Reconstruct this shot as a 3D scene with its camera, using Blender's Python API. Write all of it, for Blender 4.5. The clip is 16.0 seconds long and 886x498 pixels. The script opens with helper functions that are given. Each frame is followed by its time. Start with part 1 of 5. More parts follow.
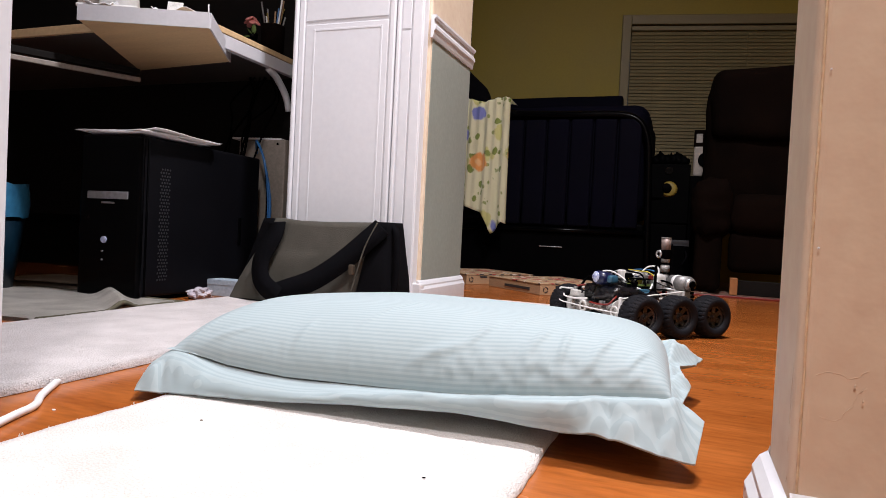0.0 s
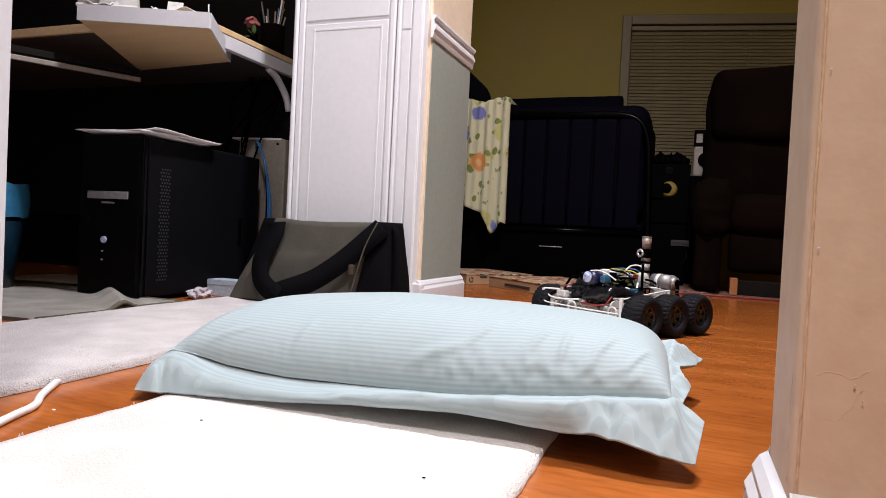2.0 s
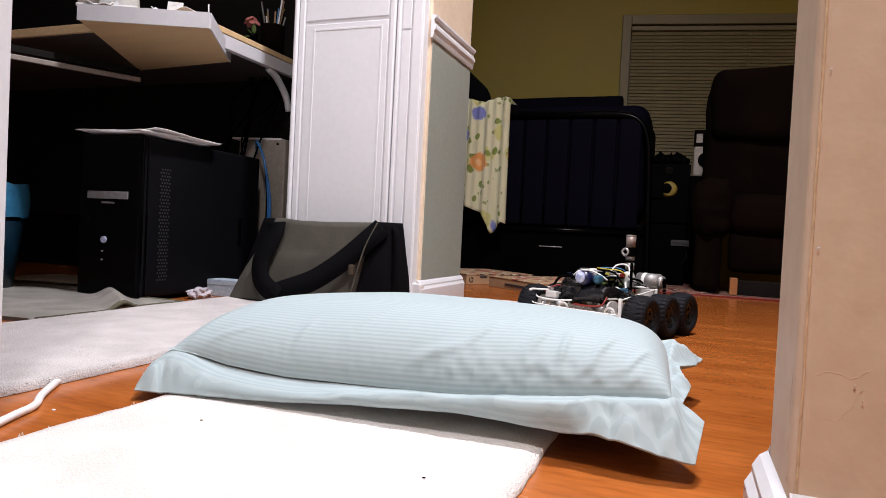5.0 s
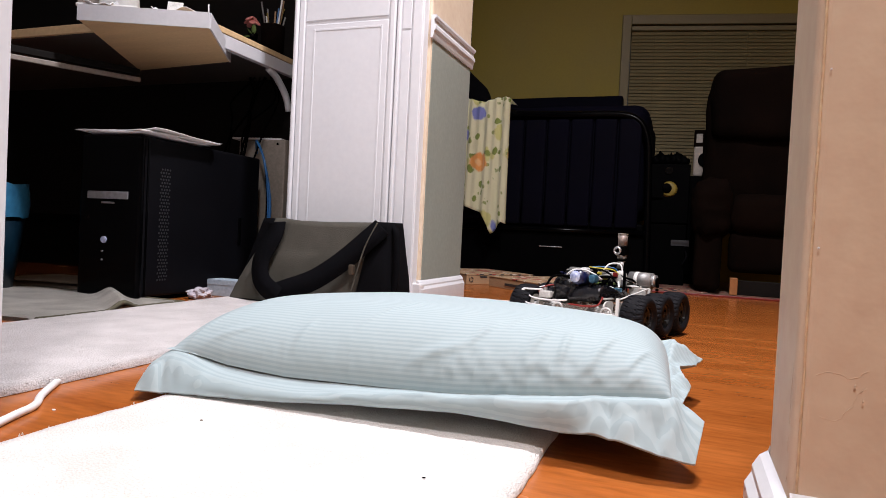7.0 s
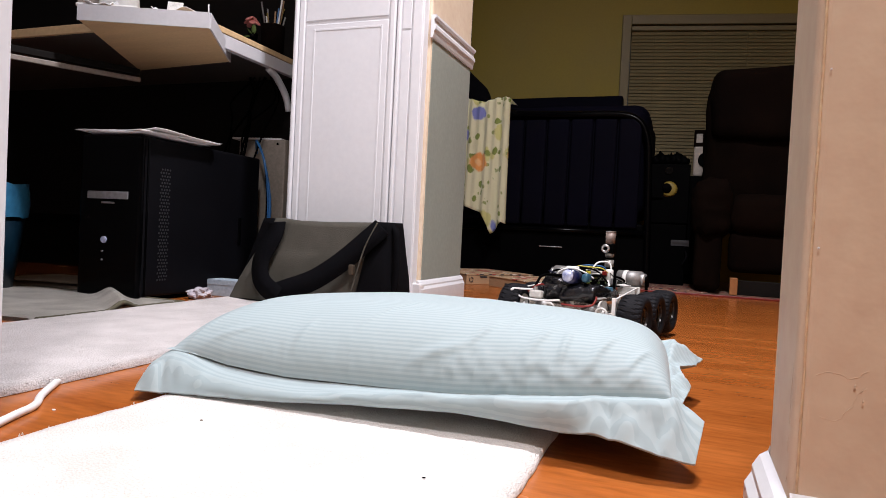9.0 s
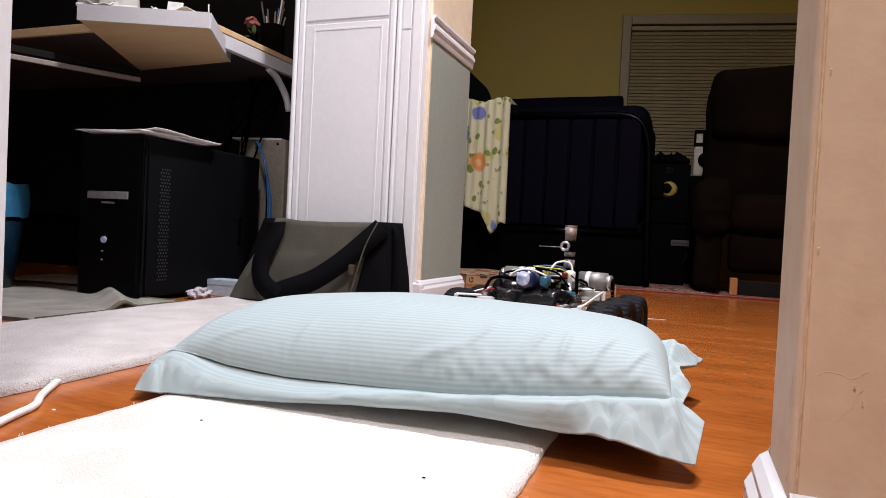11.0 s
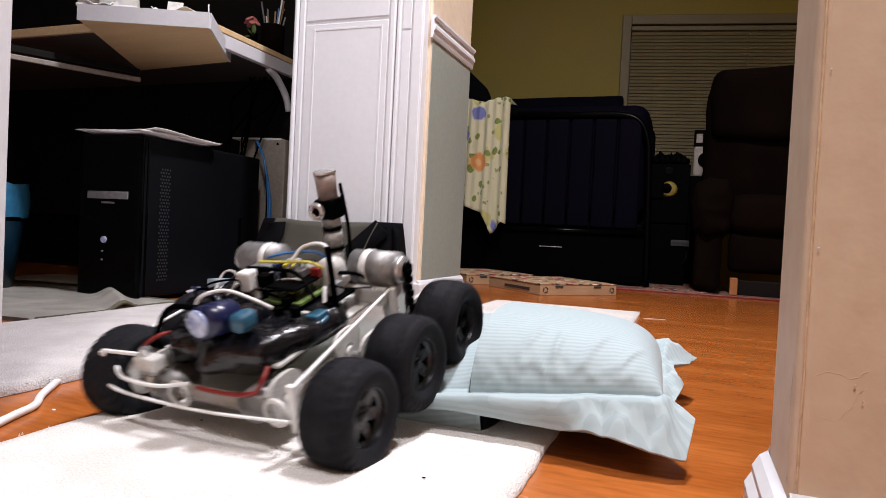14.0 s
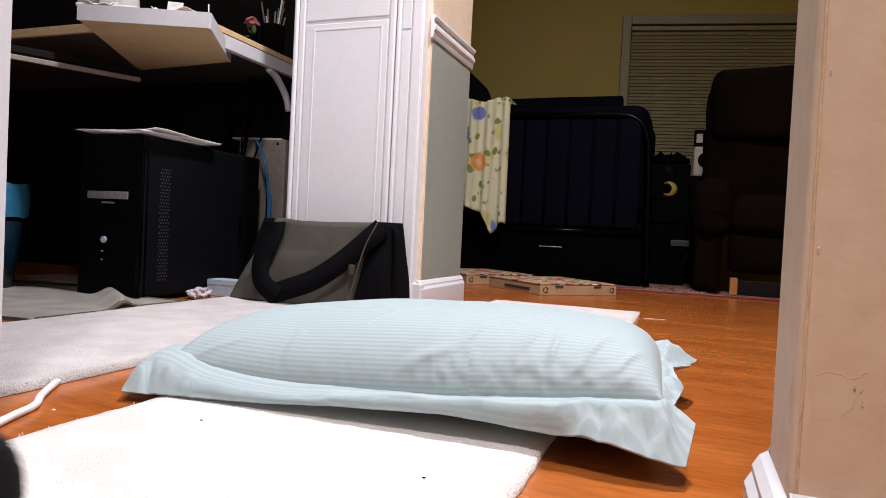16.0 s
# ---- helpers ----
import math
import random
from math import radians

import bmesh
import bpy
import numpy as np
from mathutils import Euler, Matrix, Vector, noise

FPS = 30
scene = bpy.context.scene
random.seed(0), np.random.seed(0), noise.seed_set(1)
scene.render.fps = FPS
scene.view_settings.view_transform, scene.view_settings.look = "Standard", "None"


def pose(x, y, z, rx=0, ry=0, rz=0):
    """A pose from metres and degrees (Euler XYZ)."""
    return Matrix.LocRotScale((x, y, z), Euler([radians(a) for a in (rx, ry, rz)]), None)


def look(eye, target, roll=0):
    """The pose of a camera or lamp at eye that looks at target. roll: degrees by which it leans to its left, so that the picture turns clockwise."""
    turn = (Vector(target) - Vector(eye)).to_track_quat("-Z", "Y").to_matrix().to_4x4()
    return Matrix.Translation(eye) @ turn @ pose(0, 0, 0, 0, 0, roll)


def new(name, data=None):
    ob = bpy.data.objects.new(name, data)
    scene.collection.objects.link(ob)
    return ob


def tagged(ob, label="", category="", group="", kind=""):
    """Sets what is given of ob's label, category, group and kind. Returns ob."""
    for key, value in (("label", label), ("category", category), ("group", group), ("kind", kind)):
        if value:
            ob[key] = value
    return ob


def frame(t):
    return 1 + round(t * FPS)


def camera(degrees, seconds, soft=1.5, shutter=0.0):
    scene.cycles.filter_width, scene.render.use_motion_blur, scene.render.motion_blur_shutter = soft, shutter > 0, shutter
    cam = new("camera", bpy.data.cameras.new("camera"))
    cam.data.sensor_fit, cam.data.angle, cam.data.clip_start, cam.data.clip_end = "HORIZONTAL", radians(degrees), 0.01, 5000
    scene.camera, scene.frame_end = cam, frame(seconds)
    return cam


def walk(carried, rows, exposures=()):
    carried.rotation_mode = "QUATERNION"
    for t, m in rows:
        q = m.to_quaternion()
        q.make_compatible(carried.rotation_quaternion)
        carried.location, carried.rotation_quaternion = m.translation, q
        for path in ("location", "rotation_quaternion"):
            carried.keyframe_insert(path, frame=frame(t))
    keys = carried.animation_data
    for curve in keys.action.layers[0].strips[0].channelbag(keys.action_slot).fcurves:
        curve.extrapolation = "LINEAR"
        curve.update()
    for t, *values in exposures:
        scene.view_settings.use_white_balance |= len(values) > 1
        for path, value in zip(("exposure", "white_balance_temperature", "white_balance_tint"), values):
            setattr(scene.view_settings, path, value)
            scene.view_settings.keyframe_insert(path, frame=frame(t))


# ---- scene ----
cam = camera(68.6, 16.0, soft=0.45, shutter=0.5)
EYE = Vector((0.0, 0.0, 0.22))
HEADING, PITCH, ROLL = radians(20.5), radians(1.4), 2.86
AHEAD = Vector((-math.sin(HEADING) * math.cos(PITCH), math.cos(HEADING) * math.cos(PITCH), -math.sin(PITCH)))
VIEW = look(EYE, EYE + AHEAD, ROLL)
walk(cam, [(0.0, VIEW), (16.0, VIEW)], exposures=[(0.0, 0.0), (16.0, 0.0)])

# ---- light ----
world = bpy.data.worlds.new("night")
world.use_nodes = True
world.node_tree.nodes["Background"].inputs[0].default_value = (0.02, 0.022, 0.03, 1)
world.node_tree.nodes["Background"].inputs[1].default_value = 0.2
scene.world = world


def area_lamp(name, place, size, watts, colour, target=None):
    data = bpy.data.lights.new(name, "AREA")
    data.shape, data.size, data.energy, data.color = "DISK", size, watts, colour
    ob = new(name, data)
    ob.matrix_world = look(place, target or (place[0], place[1] + 0.001, 0))
    return ob


area_lamp("hall_ceiling_light", (0.0, 1.14, 2.40), 0.22, 78, (0.955, 0.925, 1.0))
area_lamp("room_ceiling_light", (0.10, -0.42, 2.40), 0.24, 51, (0.98, 0.935, 0.965))


# ---- materials ----
def nodes_of(name):
    m = bpy.data.materials.new(name)
    m.use_nodes = True
    nt = m.node_tree
    return m, nt, nt.nodes["Principled BSDF"]


def mat(name, col, col2=None, scale=8.0, rough=0.5, metal=0.0, bump=0.0, fine=120.0, stretch=(1, 1, 1), coat=0.0, sheen=0.0, spec=0.5, var=0.08):
    """A surface with variation at two scales: broad tone and fine grain, with relief."""
    m, nt, p = nodes_of(name)
    n, l = nt.nodes, nt.links
    col2 = col2 or tuple(c * (1 - 0.18) for c in col)
    tc = n.new("ShaderNodeTexCoord")
    mp = n.new("ShaderNodeMapping")
    mp.inputs["Scale"].default_value = stretch
    l.new(tc.outputs["Object"], mp.inputs["Vector"])
    big = n.new("ShaderNodeTexNoise")
    big.inputs["Scale"].default_value, big.inputs["Detail"].default_value = scale, 5
    small = n.new("ShaderNodeTexNoise")
    small.inputs["Scale"].default_value, small.inputs["Detail"].default_value = fine, 3
    l.new(mp.outputs[0], big.inputs["Vector"])
    l.new(mp.outputs[0], small.inputs["Vector"])
    ramp = n.new("ShaderNodeValToRGB")
    ramp.color_ramp.elements[0].position, ramp.color_ramp.elements[1].position = 0.35, 0.68
    ramp.color_ramp.elements[0].color, ramp.color_ramp.elements[1].color = (*col2, 1), (*col, 1)
    l.new(big.outputs[0], ramp.inputs[0])
    mx = n.new("ShaderNodeMix")
    mx.data_type, mx.blend_type = "RGBA", "OVERLAY"
    mx.inputs["Factor"].default_value = min(1, var * 4)
    l.new(ramp.outputs[0], mx.inputs["A"])
    l.new(small.outputs[0], mx.inputs["B"])
    l.new(mx.outputs["Result"], p.inputs["Base Color"])
    rr = n.new("ShaderNodeMapRange")
    rr.inputs["To Min"].default_value, rr.inputs["To Max"].default_value = max(0.02, rough - 0.1), min(1, rough + 0.1)
    l.new(big.outputs[0], rr.inputs["Value"])
    l.new(rr.outputs[0], p.inputs["Roughness"])
    p.inputs["Metallic"].default_value = metal
    p.inputs["Coat Weight"].default_value = coat
    p.inputs["Sheen Weight"].default_value = sheen
    p.inputs["Specular IOR Level"].default_value = spec
    if bump:
        b = n.new("ShaderNodeBump")
        b.inputs["Strength"].default_value, b.inputs["Distance"].default_value = min(1, bump), 0.003
        l.new(small.outputs[0], b.inputs["Height"])
        l.new(b.outputs[0], p.inputs["Normal"])
    return m


M = {}
M["floor"] = mat("reddish_laminate", (0.40, 0.120, 0.024), (0.305, 0.082, 0.015), 3.0, 0.24, bump=0.03, fine=30, stretch=(0.9, 4.2, 1), var=0.10)
M["paint_tan"] = mat("tan_wall_paint", (0.68, 0.55, 0.415), (0.63, 0.505, 0.375), 7.0, 0.5, bump=0.22, fine=55, var=0.04)
M["paint_green"] = mat("grey_green_wall_paint", (0.27, 0.29, 0.25), (0.25, 0.27, 0.235), 3.0, 0.6, bump=0.15, fine=90, var=0.03)
M["paint_yellow"] = mat("olive_yellow_wall_paint", (0.185, 0.138, 0.005), (0.165, 0.122, 0.004), 2.0, 0.7, bump=0.1, fine=80, var=0.03)
M["trim"] = mat("white_trim_paint", (0.70, 0.705, 0.73), (0.67, 0.675, 0.70), 4.0, 0.35, bump=0.05, fine=60, var=0.03)
M["ceiling"] = mat("white_ceiling_paint", (0.78, 0.76, 0.72), None, 3.0, 0.8, bump=0.3, fine=90)
M["rug"] = mat("white_wool_pile", (0.80, 0.77, 0.74), (0.70, 0.66, 0.62), 14.0, 0.95, bump=1.0, fine=420, sheen=0.3, var=0.12)
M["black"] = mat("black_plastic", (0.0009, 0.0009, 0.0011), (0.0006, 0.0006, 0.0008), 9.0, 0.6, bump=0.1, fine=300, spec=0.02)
M["rubber"] = mat("black_rubber", (0.0055, 0.0058, 0.0085), (0.0034, 0.0036, 0.0056), 14.0, 0.7, bump=0.3, fine=260, spec=0.2)
M["wood"] = mat("pale_laminate_wood", (0.56, 0.40, 0.22), (0.49, 0.34, 0.18), 4.0, 0.5, bump=0.08, fine=60, stretch=(1, 8, 1), var=0.06)
M["grey_edge"] = mat("grey_edge_band", (0.50, 0.50, 0.52), (0.46, 0.46, 0.48), 8.0, 0.5, var=0.015)
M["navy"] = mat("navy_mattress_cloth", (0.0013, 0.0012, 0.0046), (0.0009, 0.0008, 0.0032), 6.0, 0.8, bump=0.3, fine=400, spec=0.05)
# Brown taken almost to black: the recliner's shade is put into the base colour.
M["brown"] = mat("shaded_brown_upholstery", (0.0058, 0.0030, 0.0020), (0.0026, 0.0014, 0.0010), 5.0, 0.9, bump=0.5, fine=200, spec=0.03)


def mixed(name, base, layers, rough=0.7, bump=0.3, sheen=0.0, bands=None, fine=300):
    """A patterned cloth: a base colour with layers of (colour, voronoi scale, reach, offset), and tone-on-tone bands."""
    m, nt, p = nodes_of(name)
    n, l = nt.nodes, nt.links
    tc = n.new("ShaderNodeTexCoord")
    wob = n.new("ShaderNodeTexNoise")
    wob.inputs["Scale"].default_value, wob.inputs["Detail"].default_value = 18, 3
    l.new(tc.outputs["Object"], wob.inputs["Vector"])
    add = n.new("ShaderNodeMix")
    add.data_type, add.blend_type = "RGBA", "ADD"
    add.inputs["Factor"].default_value = 0.045
    l.new(tc.outputs["Object"], add.inputs["A"])
    l.new(wob.outputs["Color"], add.inputs["B"])
    rgb = n.new("ShaderNodeRGB")
    rgb.outputs[0].default_value = (*base, 1)
    last = rgb.outputs[0]
    for colour, scale, reach, offset in layers:
        mp = n.new("ShaderNodeMapping")
        mp.inputs["Location"].default_value = (offset, offset * 1.7, offset * 0.6)
        l.new(add.outputs["Result"], mp.inputs["Vector"])
        v = n.new("ShaderNodeTexVoronoi")
        v.inputs["Scale"].default_value = scale
        l.new(mp.outputs[0], v.inputs["Vector"])
        ramp = n.new("ShaderNodeValToRGB")
        ramp.color_ramp.elements[0].position, ramp.color_ramp.elements[1].position = reach, reach + 0.05
        ramp.color_ramp.elements[0].color, ramp.color_ramp.elements[1].color = (1, 1, 1, 1), (0, 0, 0, 1)
        l.new(v.outputs["Distance"], ramp.inputs[0])
        mx = n.new("ShaderNodeMix")
        mx.data_type = "RGBA"
        l.new(ramp.outputs[0], mx.inputs["Factor"])
        l.new(last, mx.inputs["A"])
        mx.inputs["B"].default_value = (*colour, 1)
        last = mx.outputs["Result"]
    small = n.new("ShaderNodeTexNoise")
    small.inputs["Scale"].default_value = fine
    l.new(tc.outputs["Object"], small.inputs["Vector"])
    height = small.outputs[0]
    if bands:
        axis, per_metre, colour = bands
        w = n.new("ShaderNodeTexWave")
        w.bands_direction = axis
        w.inputs["Scale"].default_value, w.inputs["Distortion"].default_value = per_metre, 0.0
        w.inputs["Detail Scale"].default_value = 0.3
        l.new(tc.outputs["UV"], w.inputs["Vector"])
        ramp = n.new("ShaderNodeValToRGB")
        ramp.color_ramp.elements[0].position, ramp.color_ramp.elements[1].position = 0.42, 0.62
        l.new(w.outputs[0], ramp.inputs[0])
        mx = n.new("ShaderNodeMix")
        mx.data_type = "RGBA"
        l.new(ramp.outputs[0], mx.inputs["Factor"])
        l.new(last, mx.inputs["A"])
        mx.inputs["B"].default_value = (*colour, 1)
        last = mx.outputs["Result"]
    l.new(last, p.inputs["Base Color"])
    p.inputs["Roughness"].default_value, p.inputs["Sheen Weight"].default_value = rough, sheen
    b = n.new("ShaderNodeBump")
    b.inputs["Strength"].default_value, b.inputs["Distance"].default_value = bump, 0.002
    l.new(height, b.inputs["Height"])
    l.new(b.outputs[0], p.inputs["Normal"])
    return m


def clear(name, col, rough=0.08):
    m, nt, p = nodes_of(name)
    p.inputs["Base Color"].default_value = (*col, 1)
    p.inputs["Roughness"].default_value = rough
    p.inputs["Transmission Weight"].default_value = 0.85
    p.inputs["IOR"].default_value = 1.47
    return m


# Near-black brown: the nook's and desk's shade is put into this colour.
M["nook"] = mat("shade_darkened_panel", (0.008, 0.006, 0.005), (0.005, 0.004, 0.0035), 4.0, 0.6, bump=0.1, fine=60, stretch=(1, 1, 6), spec=0.12)
M["pillow"] = mixed("aqua_striped_cotton", (0.350, 0.432, 0.448), [], 0.75, 0.45, 0.1, ("Y", 54.0, (0.306, 0.384, 0.402)), 34)
M["towel"] = mixed("floral_towel_cloth", (0.86, 0.82, 0.58), [((0.74, 0.70, 0.30), 7, 0.30, 2.2), ((0.40, 0.44, 0.16), 15, 0.17, 5.4), ((0.28, 0.34, 0.08), 11, 0.19, 3.1), ((0.92, 0.43, 0.13), 5.2, 0.21, 0.4), ((0.25, 0.28, 0.62), 5.6, 0.17, 7.3), ((0.95, 0.62, 0.30), 5.2, 0.07, 0.4)], 0.9, 0.4, 0.3)
# Carpet base darkened to hold the shadow of the recliner and sofa.
M["oriental"] = mixed("patterned_red_carpet", (0.20, 0.105, 0.07), [((0.13, 0.014, 0.012), 22, 0.34, 0.0), ((0.015, 0.015, 0.025), 30, 0.26, 4.0), ((0.42, 0.33, 0.24), 34, 0.17, 9.0)], 0.95, 0.8)
M["pizza_top"] = mixed("printed_cardboard", (0.42, 0.28, 0.16), [((0.30, 0.04, 0.03), 15, 0.30, 1.0), ((0.04, 0.03, 0.03), 26, 0.25, 5.0), ((0.75, 0.68, 0.58), 24, 0.2, 8.0)], 0.8, 0.1)
M["cardboard"] = mat("brown_cardboard", (0.42, 0.27, 0.15), (0.36, 0.22, 0.12), 9.0, 0.85, bump=0.1, fine=200)
M["ink"] = mat("dark_print", (0.03, 0.025, 0.025), None, 30, 0.8)
M["canvas"] = mat("olive_grey_canvas", (0.085, 0.079, 0.066), (0.062, 0.058, 0.047), 12.0, 0.9, bump=0.5, fine=500, spec=0.2)
M["webbing"] = mat("black_webbing", (0.0024, 0.0023, 0.0034), (0.0018, 0.0018, 0.0026), 20.0, 0.9, bump=0.25, fine=500, spec=0.08)
M["pc_side"] = mat("black_painted_steel", (0.0036, 0.0036, 0.0050), (0.0028, 0.0028, 0.0038), 5.0, 0.5, bump=0.08, fine=500, spec=0.08)
M["pc_front"] = mat("glossy_black_plastic", (0.0009, 0.0009, 0.0012), None, 9.0, 0.2, spec=0.06)
M["grey_plastic"] = mat("grey_plastic", (0.22, 0.22, 0.23), None, 30, 0.4)
M["paper"] = mat("white_paper", (0.80, 0.80, 0.80), (0.74, 0.74, 0.75), 12, 0.8, bump=0.05)
M["white_plastic"] = mat("white_plastic", (0.76, 0.76, 0.75), (0.70, 0.70, 0.68), 14, 0.4)
M["acrylic"] = mat("frosted_white_acrylic", (0.62, 0.61, 0.58), (0.48, 0.47, 0.45), 40, 0.3, bump=0.05, fine=300)
M["acrylic_clear"] = clear("clear_acrylic_plate", (0.78, 0.70, 0.62), 0.12)
M["mottled"] = mat("dark_mottled_tape", (0.42, 0.41, 0.39), (0.035, 0.035, 0.035), 85, 0.35, bump=0.3, fine=200, var=0.05)
M["steel"] = mat("brushed_steel", (0.30, 0.295, 0.29), (0.18, 0.178, 0.175), 40, 0.5, metal=0.55, bump=0.1, fine=200)
M["chrome"] = mat("chrome", (0.62, 0.62, 0.62), (0.5, 0.5, 0.5), 30, 0.28, metal=0.8)
M["copper"] = mat("copper_cylinder", (0.33, 0.265, 0.235), (0.22, 0.17, 0.15), 40, 0.5, metal=0.35)
M["rim"] = mat("dark_grey_glossy_rim", (0.017, 0.0175, 0.021), (0.011, 0.0115, 0.014), 20, 0.26, spec=0.5)
M["wrap"] = mat("crumpled_black_wrap", (0.004, 0.004, 0.006), (0.002, 0.002, 0.003), 20, 0.22, bump=1.0, fine=70, spec=0.5)
M["red"] = mat("red_wire_sleeve", (0.20, 0.011, 0.007), None, 40, 0.4)
M["yellow"] = mat("yellow_wire_sleeve", (0.65, 0.55, 0.05), None, 40, 0.4)
M["blue"] = mat("blue_plastic", (0.03, 0.16, 0.42), (0.02, 0.11, 0.3), 20, 0.35)
M["cyan"] = mat("pale_blue_plastic", (0.03, 0.11, 0.18), (0.02, 0.08, 0.13), 30, 0.35)
M["deep_blue"] = mat("deep_blue_housing", (0.006, 0.010, 0.05), None, 30, 0.3)
M["lens"] = mat("led_lens", (0.55, 0.60, 0.74), (0.26, 0.30, 0.50), 110, 0.15, spec=0.8)
M["teal_bin"] = mat("teal_plastic_bin", (0.003, 0.022, 0.04), (0.002, 0.015, 0.03), 8, 0.4)
M["blue_bag"] = mat("pale_blue_plastic_bag", (0.04, 0.21, 0.37), (0.03, 0.15, 0.28), 14, 0.35, bump=0.5, fine=60)
M["hem"] = mat("dark_olive_binding", (0.10, 0.09, 0.055), (0.07, 0.063, 0.04), 40, 0.9, bump=0.4, fine=400)
# Off-white wool, colour lowered further to offset strong lamp light on this rug.
M["rug_area"] = mat("dimmed_wool_pile", (0.62, 0.585, 0.575), (0.50, 0.47, 0.46), 16.0, 0.95, bump=1.0, fine=420, sheen=0.2, var=0.14)
M["tissue"] = mat("greyed_tissue_paper", (0.52, 0.49, 0.52), (0.36, 0.33, 0.38), 60, 0.9, bump=0.3)
M["pale_carton"] = mat("pale_blue_grey_carton", (0.36, 0.43, 0.50), (0.31, 0.38, 0.45), 12, 0.7, bump=0.05)
M["tan_cloth"] = mat("tan_brown_cloth", (0.44, 0.35, 0.25), (0.30, 0.235, 0.165), 14, 0.95, bump=0.4, fine=350)
M["bead"] = mat("yellowed_filler", (0.74, 0.56, 0.36), (0.58, 0.43, 0.27), 60.0, 0.5, bump=0.4, fine=200)
M["mat_grey"] = mat("grey_cloth_mat", (0.58, 0.56, 0.51), (0.42, 0.405, 0.365), 14, 0.95, bump=0.4, fine=350)
# Cream lowered to a dim olive brown; the window's shade sits in the colour.
M["blind"] = mat("dimmed_cream_slat", (0.125, 0.098, 0.038), (0.11, 0.086, 0.033), 5, 0.6)
M["ochre"] = mat("ochre_speaker_cone", (0.26, 0.18, 0.025), None, 30, 0.6)
M["pink"] = mat("pink_petal", (0.62, 0.22, 0.20), None, 30, 0.7)
M["leaf"] = mat("green_leaf", (0.10, 0.16, 0.03), None, 30, 0.6)
M["beige"] = mat("beige_painted_steel", (0.30, 0.26, 0.22), (0.26, 0.225, 0.19), 5, 0.5)
M["orange_wood"] = mat("orange_wood_block", (0.40, 0.16, 0.05), (0.3, 0.11, 0.03), 8, 0.6, stretch=(8, 1, 1))
M["brass_tag"] = mat("leather_tab", (0.05, 0.035, 0.02), None, 30, 0.7)


def glass_pane(name):
    return clear(name, (0.9, 0.93, 0.9), 0.02)


M["pane"] = glass_pane("window_glass")
M["vent"] = mat("grey_vent_mesh", (0.028, 0.028, 0.032), None, 60, 0.5)
# Laminate darkened to carry the shade under the desk.
M["shaded_laminate"] = mat("shaded_laminate_underside", (0.06, 0.05, 0.045), (0.045, 0.037, 0.033), 5, 0.6, bump=0.05)


# ---- building helpers ----
def link(name, bm, material, parent=None, smooth=False):
    me = bpy.data.meshes.new(name)
    bmesh.ops.recalc_face_normals(bm, faces=bm.faces)
    bm.to_mesh(me)
    bm.free()
    mats = material if isinstance(material, (list, tuple)) else [material]
    for m in mats:
        me.materials.append(m)
    if smooth:
        for f in me.polygons:
            f.use_smooth = True
    ob = new(name, me)
    if parent:
        ob.parent = parent
    return ob


def part(name, bm, material, parent, label="", smooth=False):
    ob = link(name, bm, material, parent, smooth)
    if label:
        tagged(ob, label)
    return ob


def thing(name, label, category, m=None, group="", kind=""):
    ob = new(name)
    ob.empty_display_size = 0.05
    if m is not None:
        ob.matrix_basis = m
    return tagged(ob, label, category, group, kind)


def join_into(bm, other):
    """Copies the other bmesh into bm and frees it."""
    made = {v: bm.verts.new(v.co) for v in other.verts}
    for f in other.faces:
        bm.faces.new([made[v] for v in f.verts])
    other.free()
    return bm


def box(lo, hi, bevel=0.0, bm=None, m=None, seg=2):
    one = bmesh.new()
    size = [b - a for a, b in zip(lo, hi)]
    mid = [(a + b) / 2 for a, b in zip(lo, hi)]
    bmesh.ops.create_cube(one, size=1, matrix=Matrix.Translation(mid) @ Matrix.Diagonal((*size, 1)))
    if bevel:
        bmesh.ops.bevel(one, geom=one.edges[:], offset=min(bevel, 0.45 * min(size)), segments=seg, affect="EDGES", profile=0.5)
    if m is not None:
        bmesh.ops.transform(one, matrix=m, verts=one.verts[:])
    return join_into(bm, one) if bm else one


def rod(a, b, r, seg=12, bm=None, r2=None):
    bm = bm or bmesh.new()
    a, b = Vector(a), Vector(b)
    q = (b - a).to_track_quat("Z", "Y").to_matrix().to_4x4()
    bmesh.ops.create_cone(bm, cap_ends=True, segments=seg, radius1=r, radius2=r if r2 is None else r2, depth=(b - a).length,
                          matrix=Matrix.Translation((a + b) / 2) @ q)
    return bm


